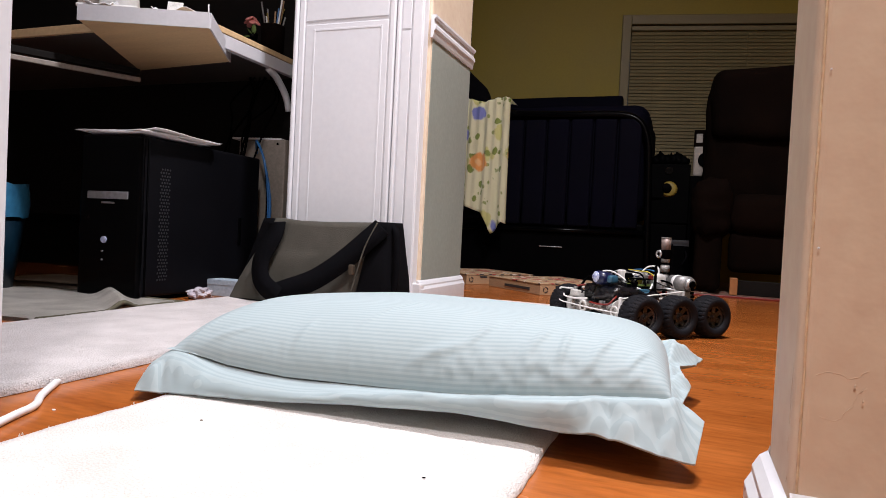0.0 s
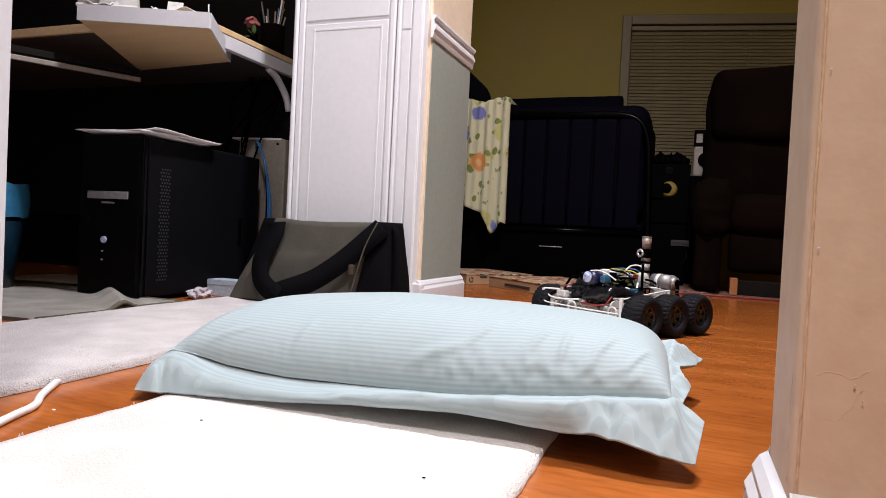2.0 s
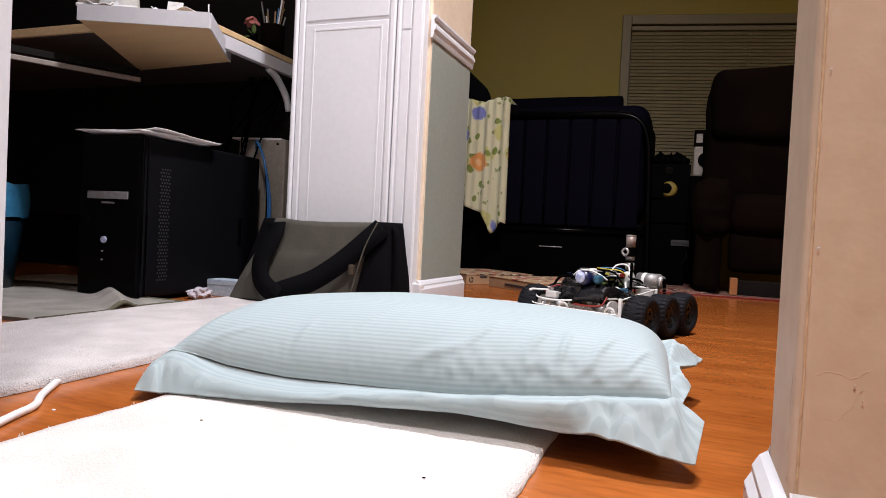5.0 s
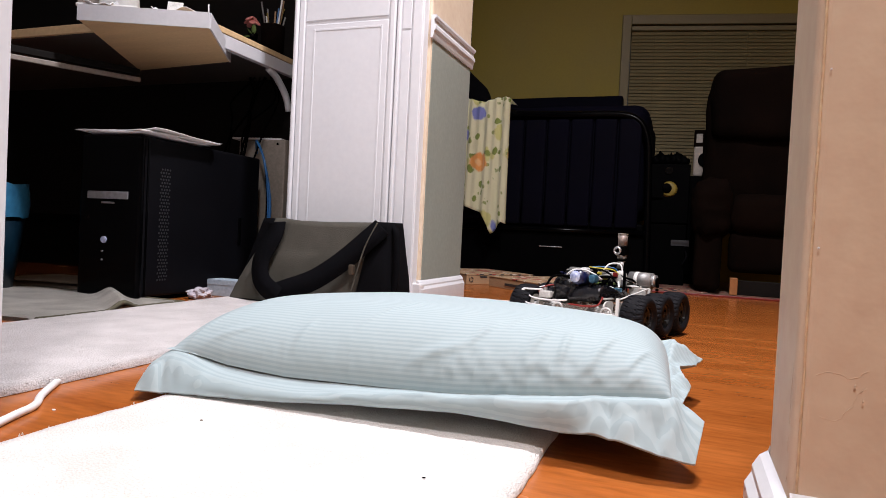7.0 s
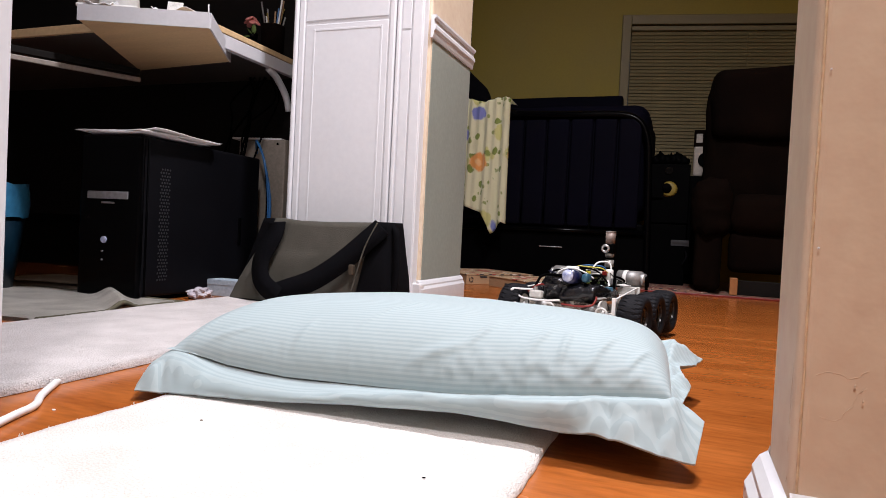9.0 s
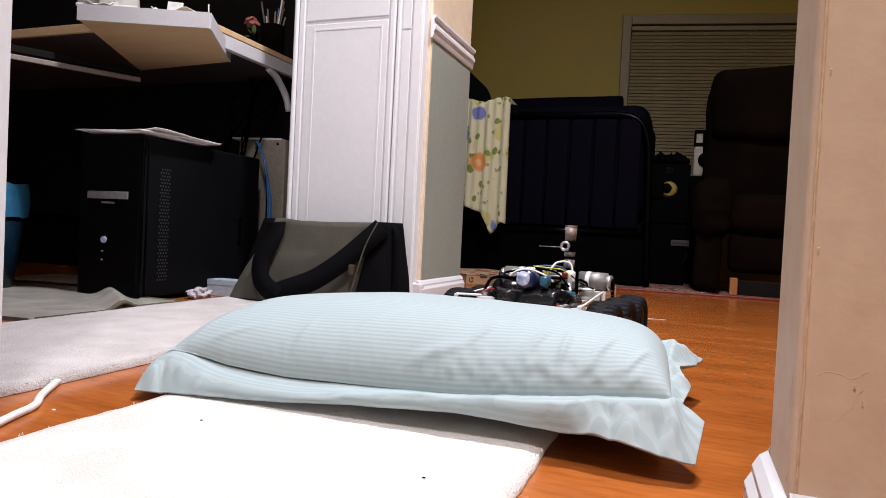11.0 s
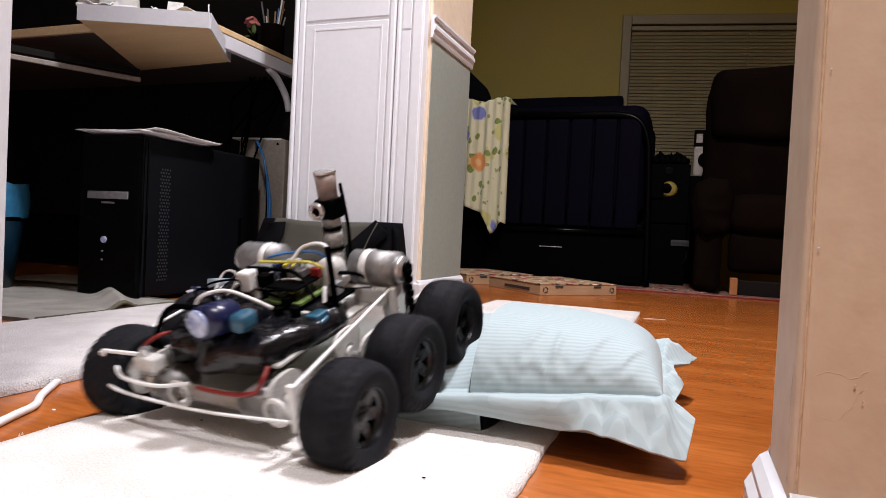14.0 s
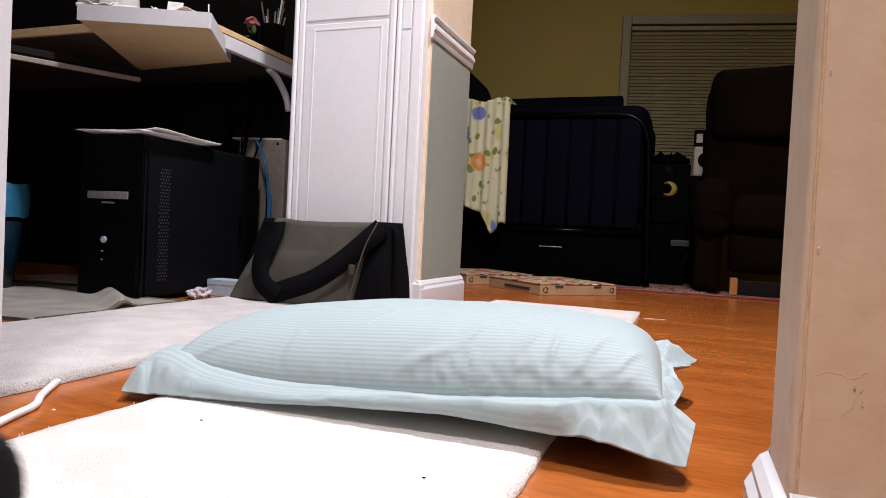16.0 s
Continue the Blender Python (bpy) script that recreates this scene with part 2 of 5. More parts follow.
def tube(points, r, seg=8, bm=None, closed=False):
    """A bent tube through the points."""
    bm = bm or bmesh.new()
    pts = [Vector(p) for p in points]
    rings = []
    up = Vector((0.13, 0.21, 0.97))
    for i, p in enumerate(pts):
        d = (pts[(i + 1) % len(pts)] - pts[i - 1]) if closed or 0 < i < len(pts) - 1 else (pts[1] - pts[0] if i == 0 else pts[-1] - pts[-2])
        d.normalize()
        s = d.cross(up)
        if s.length < 0.05:
            s = d.cross(Vector((1, 0, 0)))
        s.normalize()
        w = s.cross(d)
        rings.append([bm.verts.new(p + (s * math.cos(2 * math.pi * k / seg) + w * math.sin(2 * math.pi * k / seg)) * r) for k in range(seg)])
    for i in range(len(rings) - (0 if closed else 1)):
        a, b = rings[i], rings[(i + 1) % len(rings)]
        for k in range(seg):
            bm.faces.new((a[k], a[(k + 1) % seg], b[(k + 1) % seg], b[k]))
    if not closed:
        bm.faces.new(rings[0])
        bm.faces.new(rings[-1])
    return bm


def bend(points, n=8):
    """A smooth curve through a few points."""
    pts = [Vector(p) for p in points]
    pts = [2 * pts[0] - pts[1]] + pts + [2 * pts[-1] - pts[-2]]
    out = []
    for i in range(1, len(pts) - 2):
        a, b, c, d = pts[i - 1:i + 3]
        for k in range(n):
            t = k / n
            out.append(0.5 * (2 * b + (c - a) * t + (2 * a - 5 * b + 4 * c - d) * t * t + (3 * b - a - 3 * c + d) * t ** 3))
    out.append(pts[-2])
    return out


def prism(profile, a, b, flip=False, bm=None):
    """A moulding: the profile (out, up) pairs swept from a to b; out points to the right of the way from a to b."""
    bm = bm or bmesh.new()
    a, b = Vector(a), Vector(b)
    d = (b - a).normalized()
    o = d.cross(Vector((0, 0, 1))) * (-1 if flip else 1)
    r0 = [bm.verts.new(a + o * x + Vector((0, 0, z))) for x, z in profile]
    r1 = [bm.verts.new(b + o * x + Vector((0, 0, z))) for x, z in profile]
    n = len(profile)
    for i in range(n):
        bm.faces.new((r0[i], r0[(i + 1) % n], r1[(i + 1) % n], r1[i]))
    bm.faces.new(r0)
    bm.faces.new(r1)
    return bm


def setting(name, bm, material, label="", category="", smooth=False):
    return tagged(link(name, bm, material, None, smooth), label, category, "", "structure")


# ---- structure ----
Z = 2.44
setting("floor", box((-3.4, -2.2, -0.05), (2.8, 5.3, 0)), M["floor"], "glossy reddish brown wood laminate floor", "floor")
setting("ceiling", box((-3.4, -2.2, Z), (2.8, 5.3, Z + 0.08)), M["ceiling"], "white plaster ceiling", "ceiling")
jamb = setting("wall_hall_right", box((0.06, 0.40, 0), (2.8, 0.49, Z), 0.008, seg=8), M["paint_tan"], "tan plaster wall end with lumpy cracked corner", "wall")
setting("wall_hall_left", box((-3.4, 0.40, 0), (-0.70, 0.485, Z)), M["trim"], "white painted wall beside door", "wall")
setting("door_jamb", box((-0.70, 0.395, 0), (-0.686, 0.49, Z), 0.003), M["trim"], "white painted door jamb", "door jamb")
setting("wall_nook_back", box((-3.4, 2.06, 0), (-0.74, 2.16, Z), bm=box((-1.07, 2.0, 0), (-0.74, 2.062, Z))), M["nook"], "brown panelled wall behind desk, darkened for nook shade", "wall")
setting("wall_far_room_left", box((-3.4, 2.164, 0), (-0.76, 2.20, Z)), M["paint_yellow"], "olive yellow partition wall", "wall")
setting("wall_west", box((-3.5, -2.2, 0), (-3.4, 5.3, Z)), M["nook"], "brown side wall darkened for nook shade", "wall")
setting("wall_east", box((2.8, -2.2, 0), (2.9, 5.3, Z)), M["paint_yellow"], "olive yellow side wall", "wall")
setting("wall_south", box((-3.4, -2.3, 0), (2.8, -2.2, Z)), M["paint_tan"], "tan wall", "wall")

# the far wall has a window opening
WX0, WX1, WZ0, WZ1 = -0.405, 0.95, 0.55, 1.60
north = bmesh.new()
box((-3.4, 4.3, 0), (WX0, 4.42, Z), bm=north)
box((WX1, 4.3, 0), (2.8, 4.42, Z), bm=north)
box((WX0, 4.3, 0), (WX1, 4.42, WZ0), bm=north)
box((WX0, 4.3, WZ1), (WX1, 4.42, Z), bm=north)
SKEW = Matrix.Translation((WX0, 4.3, 0)) @ Matrix.Rotation(radians(10.5), 4, "Z") @ Matrix.Translation((-WX0, -4.3, 0))
setting("wall_north", north, M["paint_yellow"], "olive yellow wall around window", "wall").matrix_basis = SKEW

# the wall end: tan above the chair rail, grey-green below
end = setting("wall_end", box((-1.07, 1.66, 0), (-0.685, 2.0, Z), 0.006), M["paint_tan"], "tan wall end with chair rail", "wall")
part("wainscot_paint", box((-0.6855, 1.668, 0.087), (-0.683, 1.995, 0.760)), M["paint_green"], end, "grey-green painted lower wall")
BASE = [(0, 0), (0.016, 0), (0.016, 0.062), (0.011, 0.070), (0.011, 0.075), (0.006, 0.083), (0, 0.087)]
RAIL = [(0, 0.7530), (0.006, 0.7530), (0.008, 0.7594), (0.01, 0.7706), (0.014, 0.7762), (0.014, 0.7850), (0.009, 0.7914), (0.009, 0.8026), (0.015, 0.8074), (0.015, 0.8138), (0, 0.8138)]


for name, profile, label in (("baseboard_end", BASE, "white moulded baseboard"), ("chair_rail", RAIL, "white moulded chair rail")):
    bm = prism(profile, (-0.685, 1.637 if "base" in name else 1.652, 0), (-0.685, 2.004, 0))
    prism(profile, (-0.685, 2.0, 0), (-0.755, 2.0, 0), bm=bm)
    if name == "baseboard_end":
        box((-0.702, 1.634, 0), (-0.6705, 1.662, 0.079), 0.004, bm=bm)
    setting(name, bm, M["trim"], label + " on tan wall end", "moulding")
bm = prism([(x * 0.85, z * 0.95) for x, z in BASE], (0.06, 0.388, 0), (0.06, 0.494, 0), flip=True)
prism(BASE, (0.0605, 0.40, 0), (2.8, 0.40, 0), bm=bm)
prism(BASE, (0.0605, 0.49, 0), (2.8, 0.49, 0), flip=True, bm=bm)
setting("baseboard_hall", bm, M["trim"], "white moulded baseboard at foot of tan wall", "moulding")

# raised cracks, nail heads and lumps of old filler on the tan wall
rng = random.Random(4)


def ridge(points, r):
    pts = [Vector(p) + Vector((rng.uniform(-1, 1), 0, rng.uniform(-1, 1))) * 0.0006 for p in bend(points, 5)]
    part("filler_ridge", tube(pts, r * 0.15, 6), M["paint_tan"], jamb, smooth=True)


for pts, r in (
    ([(0.070, 0.39998, 0.154), (0.078, 0.39998, 0.156), (0.086, 0.39998, 0.153), (0.094, 0.39998, 0.159)], 0.0010),
    ([(0.072, 0.39998, 0.131), (0.080, 0.39998, 0.130), (0.086, 0.39998, 0.137), (0.090, 0.39998, 0.146), (0.094, 0.39998, 0.149)], 0.0010),
    ([(0.0600, 0.408, 0.09), (0.0598, 0.411, 0.125), (0.0600, 0.408, 0.16)], 0.0008),
    ([(0.124, 0.39998, 0.09), (0.127, 0.39998, 0.105), (0.125, 0.39998, 0.118)], 0.0009),
):
    ridge(pts, r)
bead = [Vector((0.0638 + 0.0007 * noise.noise(Vector((0, 0, z * 30))), 0.4008 + 0.0004 * noise.noise(Vector((3, 0, z * 45))), z)) for z in [0.02 + 0.006 * k for k in range(70)]]
part("corner_bead", tube(bead, 0.0008, 6), M["bead"], jamb, "yellowed lumpy filler line", True)
for x, z in ((0.0640, 0.127), (0.0645, 0.102), (0.0648, 0.098), (0.0675, 0.318), (0.0668, 0.222), (0.118, 0.088), (0.106, 0.126), (0.092, 0.142), (0.088, 0.150)):
    bm = bmesh.new()
    bmesh.ops.create_icosphere(bm, subdivisions=2, radius=0.0006, matrix=Matrix.Translation((x, 0.399 + (0.003 if x < 0.066 else 0), z)) @ Matrix.Diagonal((1, 0.5, 1.3, 1)))
    part("paint_chip", bm, M["trim"] if x < 0.07 else M["paint_tan"], jamb, smooth=True)

# the panelled door leaf beside the nook, with its casing
DX0, DX1 = -1.096, -0.777
door = setting("door_1", box((DX0, 1.622, 0.01), (DX1, 1.656, 2.03), 0.004), M["trim"], "white panelled closet door leaf", "door")
for z0, z1 in ((0.04, 0.799), (0.809, 1.96)):
    part("door_panel", box((-1.060, 1.6188, z0), (-0.797, 1.6235, z1), 0.003), M["trim"], door)
part("panel_moulding", box((-0.8205, 1.6177, 0.05), (-0.8145, 1.6192, 0.785), 0.001), M["trim"], door)
part("panel_moulding", box((-1.0345, 1.6177, 0.05), (-1.0285, 1.6192, 0.785), 0.001), M["trim"], door)
part("panel_moulding", box((-1.028, 1.6177, 0.779), (-0.821, 1.6192, 0.785), 0.001), M["trim"], door)
part("stile", box((DX0 - 0.002, 1.612, 0.01), (DX0 + 0.012, 1.66, 2.03), 0.005), M["trim"], door)
part("stile", box((DX0 + 0.014, 1.6165, 0.01), (-1.064, 1.623, 2.03), 0.004), M["trim"], door)
part("stile", box((-0.793, 1.6165, 0.01), (DX1, 1.623, 2.03), 0.003), M["trim"], door)
casing = setting("trim_casing", box((-0.774, 1.628, 0), (-0.695, 1.664, 2.1), 0.003), M["trim"], "white fluted door casing", "door casing")
for x0, x1, y in ((-0.773, -0.762, 1.621), (-0.727, -0.697, 1.6225)):
    part("casing_strip", box((x0, y, 0), (x1, 1.632, 2.1), 0.003), M["trim"], casing)
for z0, z1 in ((0, 0.766), (0.770, 0.860), (0.864, 2.1)):
    part("casing_strip", box((-0.758, 1.6245, z0), (-0.731, 1.632, z1), 0.002), M["trim"], casing)

# window: casing, sash, pane and a lowered blind
win = tagged(new("window_1"), "cased window with lowered cream blind, colour dimmed for shade", "window", "", "structure")
win.matrix_basis = SKEW
fr = bmesh.new()
for lo, hi in (((WX0 - 0.055, 4.275, WZ0 - 0.06), (WX0, 4.31, WZ1 + 0.06)), ((WX1, 4.275, WZ0 - 0.06), (WX1 + 0.055, 4.31, WZ1 + 0.06)),
               ((WX0, 4.275, WZ1), (WX1, 4.31, WZ1 + 0.06)), ((WX0, 4.275, WZ0 - 0.06), (WX1, 4.31, WZ0))):
    box(lo, hi, 0.004, bm=fr)
part("window_frame", fr, M["blind"], win, "window casing in cream dimmed for shade")
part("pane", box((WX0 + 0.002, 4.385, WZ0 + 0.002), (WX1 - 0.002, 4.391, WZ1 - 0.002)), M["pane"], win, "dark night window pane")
part("headrail", box((WX0 + 0.006, 4.30, WZ1 - 0.032), (WX1 - 0.006, 4.34, WZ1 - 0.003), 0.003), M["blind"], win, "blind headrail in dimmed cream")
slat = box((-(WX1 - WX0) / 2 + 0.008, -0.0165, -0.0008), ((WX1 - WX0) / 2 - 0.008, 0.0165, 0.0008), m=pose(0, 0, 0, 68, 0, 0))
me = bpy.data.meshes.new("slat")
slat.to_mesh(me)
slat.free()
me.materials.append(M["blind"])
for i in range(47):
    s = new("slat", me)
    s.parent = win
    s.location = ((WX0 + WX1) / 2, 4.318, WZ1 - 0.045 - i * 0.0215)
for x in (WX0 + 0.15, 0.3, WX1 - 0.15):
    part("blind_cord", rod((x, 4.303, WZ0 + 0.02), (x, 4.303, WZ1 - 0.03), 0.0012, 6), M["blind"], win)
setting("night_outside", box((-2.0, 5.2, 0), (2.4, 5.25, 2.4)), M["nook"], "dark night behind window", "backdrop")


# ---- rugs, cable, pillow ----
def rug(name, x0, x1, y0, y1, thick, label, seed, step=0.02, pile="rug"):
    """A pile rug: a lumpy sheet with ragged, slightly wavering edges and a rim down to the floor."""
    nx, ny = max(2, int((x1 - x0) / step)), max(2, int((y1 - y0) / step))
    r = random.Random(seed)
    bm = bmesh.new()
    grid = []
    for j in range(ny + 1):
        row = []
        for i in range(nx + 1):
            x, y = x0 + (x1 - x0) * i / nx, y0 + (y1 - y0) * j / ny
            edge = i in (0, nx) or j in (0, ny)
            z = thick + 0.0016 * noise.noise(Vector((x * 9, y * 9, seed))) + 0.0006 * r.random()
            if i in (0, nx):
                x += 0.006 * noise.noise(Vector((y * 4, seed, 0))) + 0.0018 * (r.random() - 0.5)
            if j in (0, ny):
                y += 0.006 * noise.noise(Vector((x * 4, seed, 3))) + 0.0018 * (r.random() - 0.5)
            if edge:
                z -= 0.002
            row.append(bm.verts.new((x, y, z)))
        grid.append(row)
    for j in range(ny):
        for i in range(nx):
            bm.faces.new((grid[j][i], grid[j][i + 1], grid[j + 1][i + 1], grid[j + 1][i]))
    rim = [grid[0][i] for i in range(nx + 1)] + [grid[j][nx] for j in range(1, ny + 1)] + [grid[ny][i] for i in range(nx - 1, -1, -1)] + [grid[j][0] for j in range(ny - 1, 0, -1)]
    low = [bm.verts.new((v.co.x, v.co.y, 0.0008)) for v in rim]
    for k in range(len(rim)):
        a = (k + 1) % len(rim)
        bm.faces.new((rim[k], low[k], low[a], rim[a]))
    rim = [v.co.copy() for v in rim]
    ob = tagged(link(name, bm, M[pile], None, True), label, "rug")
    # loose tufts of pile standing out along the rim
    tb = bmesh.new()
    for k, v in enumerate(rim):
        for _ in range(1):
            c = v.lerp(rim[(k + 1) % len(rim)], r.random())
            out = Vector((c.x - (x0 + x1) / 2, c.y - (y0 + y1) / 2, 0))
            out = Vector((math.copysign(1, out.x), 0, 0)) if abs(abs(out.x) - (x1 - x0) / 2) < 0.02 else Vector((0, math.copysign(1, out.y), 0))
            d = (out + Vector((r.uniform(-0.8, 0.8), r.uniform(-0.8, 0.8), r.uniform(-0.4, 0.5)))).normalized()
            c = Vector((c.x, c.y, r.uniform(0.002, thick)))
            s = Vector((-d.y, d.x, 0)) * 0.0012
            q = [tb.verts.new(c - s), tb.verts.new(c + s), tb.verts.new(c + Vector((0, 0, 0.003))), tb.verts.new(c + d * r.uniform(0.0008, 0.0018))]
            for f in ((0, 1, 3), (1, 2, 3), (2, 0, 3), (0, 2, 1)):
                tb.faces.new([q[m] for m in f])
    tagged(part("pile_tufts", tb, M[pile], ob), kind="stuff")
    return ob


rug("runner_rug", -0.575, -0.122, -0.5, 2.072, 0.011, "white wool runner rug lying on laminate floor", 3, 0.016)
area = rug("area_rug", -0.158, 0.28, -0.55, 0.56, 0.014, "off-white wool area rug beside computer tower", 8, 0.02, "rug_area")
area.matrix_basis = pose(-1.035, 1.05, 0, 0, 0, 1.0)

cable = tagged(link("power_cable", tube(bend([(-0.56, 0.30, 0.0045), (-0.63, 0.43, 0.0045), (-0.657, 0.485, 0.0045), (-0.673, 0.520, 0.0045), (-0.705, 0.553, 0.0045),
                                         (-0.742, 0.600, 0.0045), (-0.765, 0.628, 0.0045), (-0.80, 0.66, 0.0045)], 8), 0.0045, 10), M["white_plastic"], None, True),
               "white power cable running under rug edge", "cable")

# pillow: a flat flanged case, with two plump halves that sink under load
PL, PD, PH = 0.298, 0.160, 0.112
FRONT_U = (-1, -0.88, -0.685, -0.42, -0.15, 0.1, 0.3, 0.5, 0.69, 0.88, 1)
FRONT_SEAM = (0.044, 0.042, 0.033, 0.028, 0.030, 0.032, 0.035, 0.041, 0.047, 0.054, 0.057)
# wrinkles: start and end over the case, width, height
FOLDS = (((-0.16, -0.80), (0.02, -0.30), 0.014, 0.0024), ((0.42, -0.72), (0.52, -0.36), 0.012, 0.0022), ((0.30, -0.86), (0.40, -0.62), 0.022, 0.0045),
         ((0.52, -0.90), (0.60, -0.62), 0.024, 0.005), ((0.64, -0.92), (0.66, -0.66), 0.020, 0.005), ((0.74, -0.93), (0.82, -0.62), 0.024, 0.006),
         ((0.86, -0.94), (0.93, -0.70), 0.018, 0.005), ((-0.90, -0.95), (-0.80, -0.62), 0.020, 0.004), ((-0.82, -0.96), (-0.60, -0.82), 0.020, 0.003),
         ((-0.40, -0.92), (-0.36, -0.72), 0.030, 0.003), ((0.10, -0.95), (0.30, -0.86), 0.022, 0.004))


def folds(u, v):
    z = 0.0
    for (ax, ay), (bx, by), w, h in FOLDS:
        dx, dy = (bx - ax) * PL, (by - ay) * PD
        px, py = (u - ax) * PL, (v - ay) * PD
        q = max(0.0, min(1.0, (px * dx + py * dy) / (dx * dx + dy * dy)))
        d = math.hypot(px - q * dx, py - q * dy) / (w * 0.72 * PL)
        z += 0.7 * h * math.exp(-d * d) * math.sin(math.pi * min(1.0, 0.12 + q * 0.8))
    return z


def plump(u, v):
    """Upper surface over the case, u along and v across, both -1..1."""
    a = max(0.0, 1 - abs(u) ** (11.0 if u > 0 else 3.2))
    b = max(0.0, 1 - abs(v) ** (3.8 if v > 0 else 2.9))
    z = PH * a ** 0.45 * b ** 0.5 * (1 - 0.31 * max(0.0, u - 0.2))
    x, y = u * PL * (1 + 0.022 * max(0.0, u)), v * PD
    w = 1 - max(abs(u), abs(v)) ** 4
    z += w * (0.007 * noise.noise(Vector((x * 6, y * 8, 1.3))) - 0.004)
    f = folds(u, v)
    z += f * (1 - max(0.0, -v) ** 3)
    y -= f * max(0.0, -v) ** 2 * 1.3
    # gathers along the near seam, strongest towards one end
    low = max(0.0, 1 - abs(v + 0.95) / 0.16)
    far = max(0.25, min(1.0, (u + 0.1) / 0.5)) * min(1.0, (1 - abs(u)) / 0.05 + 0.2)
    tuck = (1 - abs(noise.noise(Vector((x * 34 + y * 16, y * 12, 5.0))))) ** 3 - 0.5
    y -= low * (0.0018 * noise.noise(Vector((x * 14, 2.0, 8.0))) + 0.0016 * far * tuck + 0.0021 * far * noise.noise(Vector((x * 85, z * 60, 3.0))))
    # pinched near corner
    z -= 0.012 * max(0.0, -u - 0.72) / 0.28 * max(0.0, -v)
    # creases left by folding
    for at, slant in ((0.02, 0.16), (0.52, 0.22)):
        d = (u - at - slant * (v + 0.5)) / 0.012
        z += 0.0016 * math.exp(-d * d) * max(0.0, 1 - abs(v + 0.45) / 0.4) * (0.5 + noise.noise(Vector((y * 90, at, 0))))
    return x, y, max(0.0, z)


def on_pillow(u, v):
    if abs(u) > 0.75:
        u = math.copysign(0.75 + 0.25 * math.sin((abs(u) - 0.75) / 0.25 * math.pi / 2), u)
    w = math.sin(max(-1.0, min(1.0, v)) * math.pi / 2)
    x, y, z = plump(u, w)
    seam = float(np.interp(u, FRONT_U, FRONT_SEAM))
    t = (w + 1) / 2
    return Vector((x, y, seam + (0.036 - seam) * t + z * 0.79))


def half(name, u0, u1, label):
    """One half of the pillow's body, with a rounded inner cheek where the halves meet."""
    nu, nv = int(210 * (u1 - u0) / 2) + 2, 72
    bm = bmesh.new()
    uv = bm.loops.layers.uv.new("cloth")
    grid, place, normals = [], {}, []
    for i in range(nu + 1):
        u = u0 + (u1 - u0) * i / nu
        row, arc, before = [], 0.0, None
        for j in range(nv + 1):
            v = j / nv * 2 - 1
            p = on_pillow(u, v)
            arc += (p - before).length if before else 0.0
            before = p
            w = bm.verts.new(p)
            place[w] = (p.x, arc)
            du = on_pillow(min(1, u + 0.004), v) - on_pillow(max(-1, u - 0.004), v)
            dv = on_pillow(u, min(1, v + 0.01)) - on_pillow(u, max(-1, v - 0.01))
            normals.append(du.cross(dv).normalized())
            row.append(w)
        grid.append(row)
    for i in range(nu):
        for j in range(nv):
            bm.faces.new((grid[i][j], grid[i + 1][j], grid[i + 1][j + 1], grid[i][j + 1]))
    sign = 1 if u1 < 1 else -1
    last = grid[-1] if sign > 0 else grid[0]
    for k in range(1, 5):
        a = k / 4 * math.pi / 2
        row = []
        for v in last:
            w = bm.verts.new((v.co.x + sign * 0.003, v.co.y * 0.955, 0.02 + (v.co.z - 0.02) * math.cos(a) - 0.006))
            place[w] = place[v]
            normals.append(Vector((sign, 0, 0.3)).normalized())
            row.append(w)
        for j in range(nv):
            bm.faces.new((last[j], last[j + 1], row[j + 1], row[j]) if sign > 0 else (last[j + 1], last[j], row[j], row[j + 1]))
        last = row
    for f in bm.faces:
        for loop in f.loops:
            loop[uv].uv = place[loop.vert]
    me = bpy.data.meshes.new(name)
    bm.to_mesh(me)
    bm.free()
    me.materials.append(M["pillow"])
    for f in me.polygons:
        f.use_smooth = True
    me.normals_split_custom_set_from_vertices(normals)
    ob = new(name, me)
    ob.parent = pillow
    return tagged(ob, label)


pillow = thing("bed_pillow", "pale aqua striped pillow in flanged case on runner rug", "pillow")
SPLIT = 0.36
pillow_left = half("filling", -1, SPLIT, "plump striped pillow body")
pillow_right = half("filling", SPLIT, 1, "plump striped pillow body")

# flange: a strip round the seam with a raised lip, rolled under along the near side and flaring at the corners
# rows: place along the side, seam height, lip out and height, hem shifted, out and height
FRONT = ((-0.286, 0.044, 0.010, 0.036, -0.018, 0.044, 0.000), (-0.262, 0.042, 0.013, 0.034, -0.006, 0.036, 0.000), (-0.204, 0.033, 0.020, 0.022, 0.003, 0.032, 0.003),
         (-0.125, 0.028, 0.024, 0.017, 0.014, 0.030, 0.008), (-0.045, 0.030, 0.024, 0.024, 0.006, 0.028, 0.0145), (0.030, 0.032, 0.024, 0.034, 0.0, 0.028, 0.0195),
         (0.090, 0.035, 0.025, 0.039, 0.002, 0.028, 0.0235), (0.150, 0.042, 0.026, 0.044, 0.002, 0.028, 0.0215), (0.195, 0.047, 0.026, 0.047, 0.009, 0.028, 0.0185),
         (0.228, 0.051, 0.017, 0.052, -0.004, 0.032, 0.0205), (0.256, 0.053, 0.014, 0.053, -0.012, 0.036, 0.022), (0.276, 0.055, 0.013, 0.055, -0.004, 0.040, 0.020),
         (0.290, 0.056, 0.010, 0.056, 0.022, 0.039, 0.010))
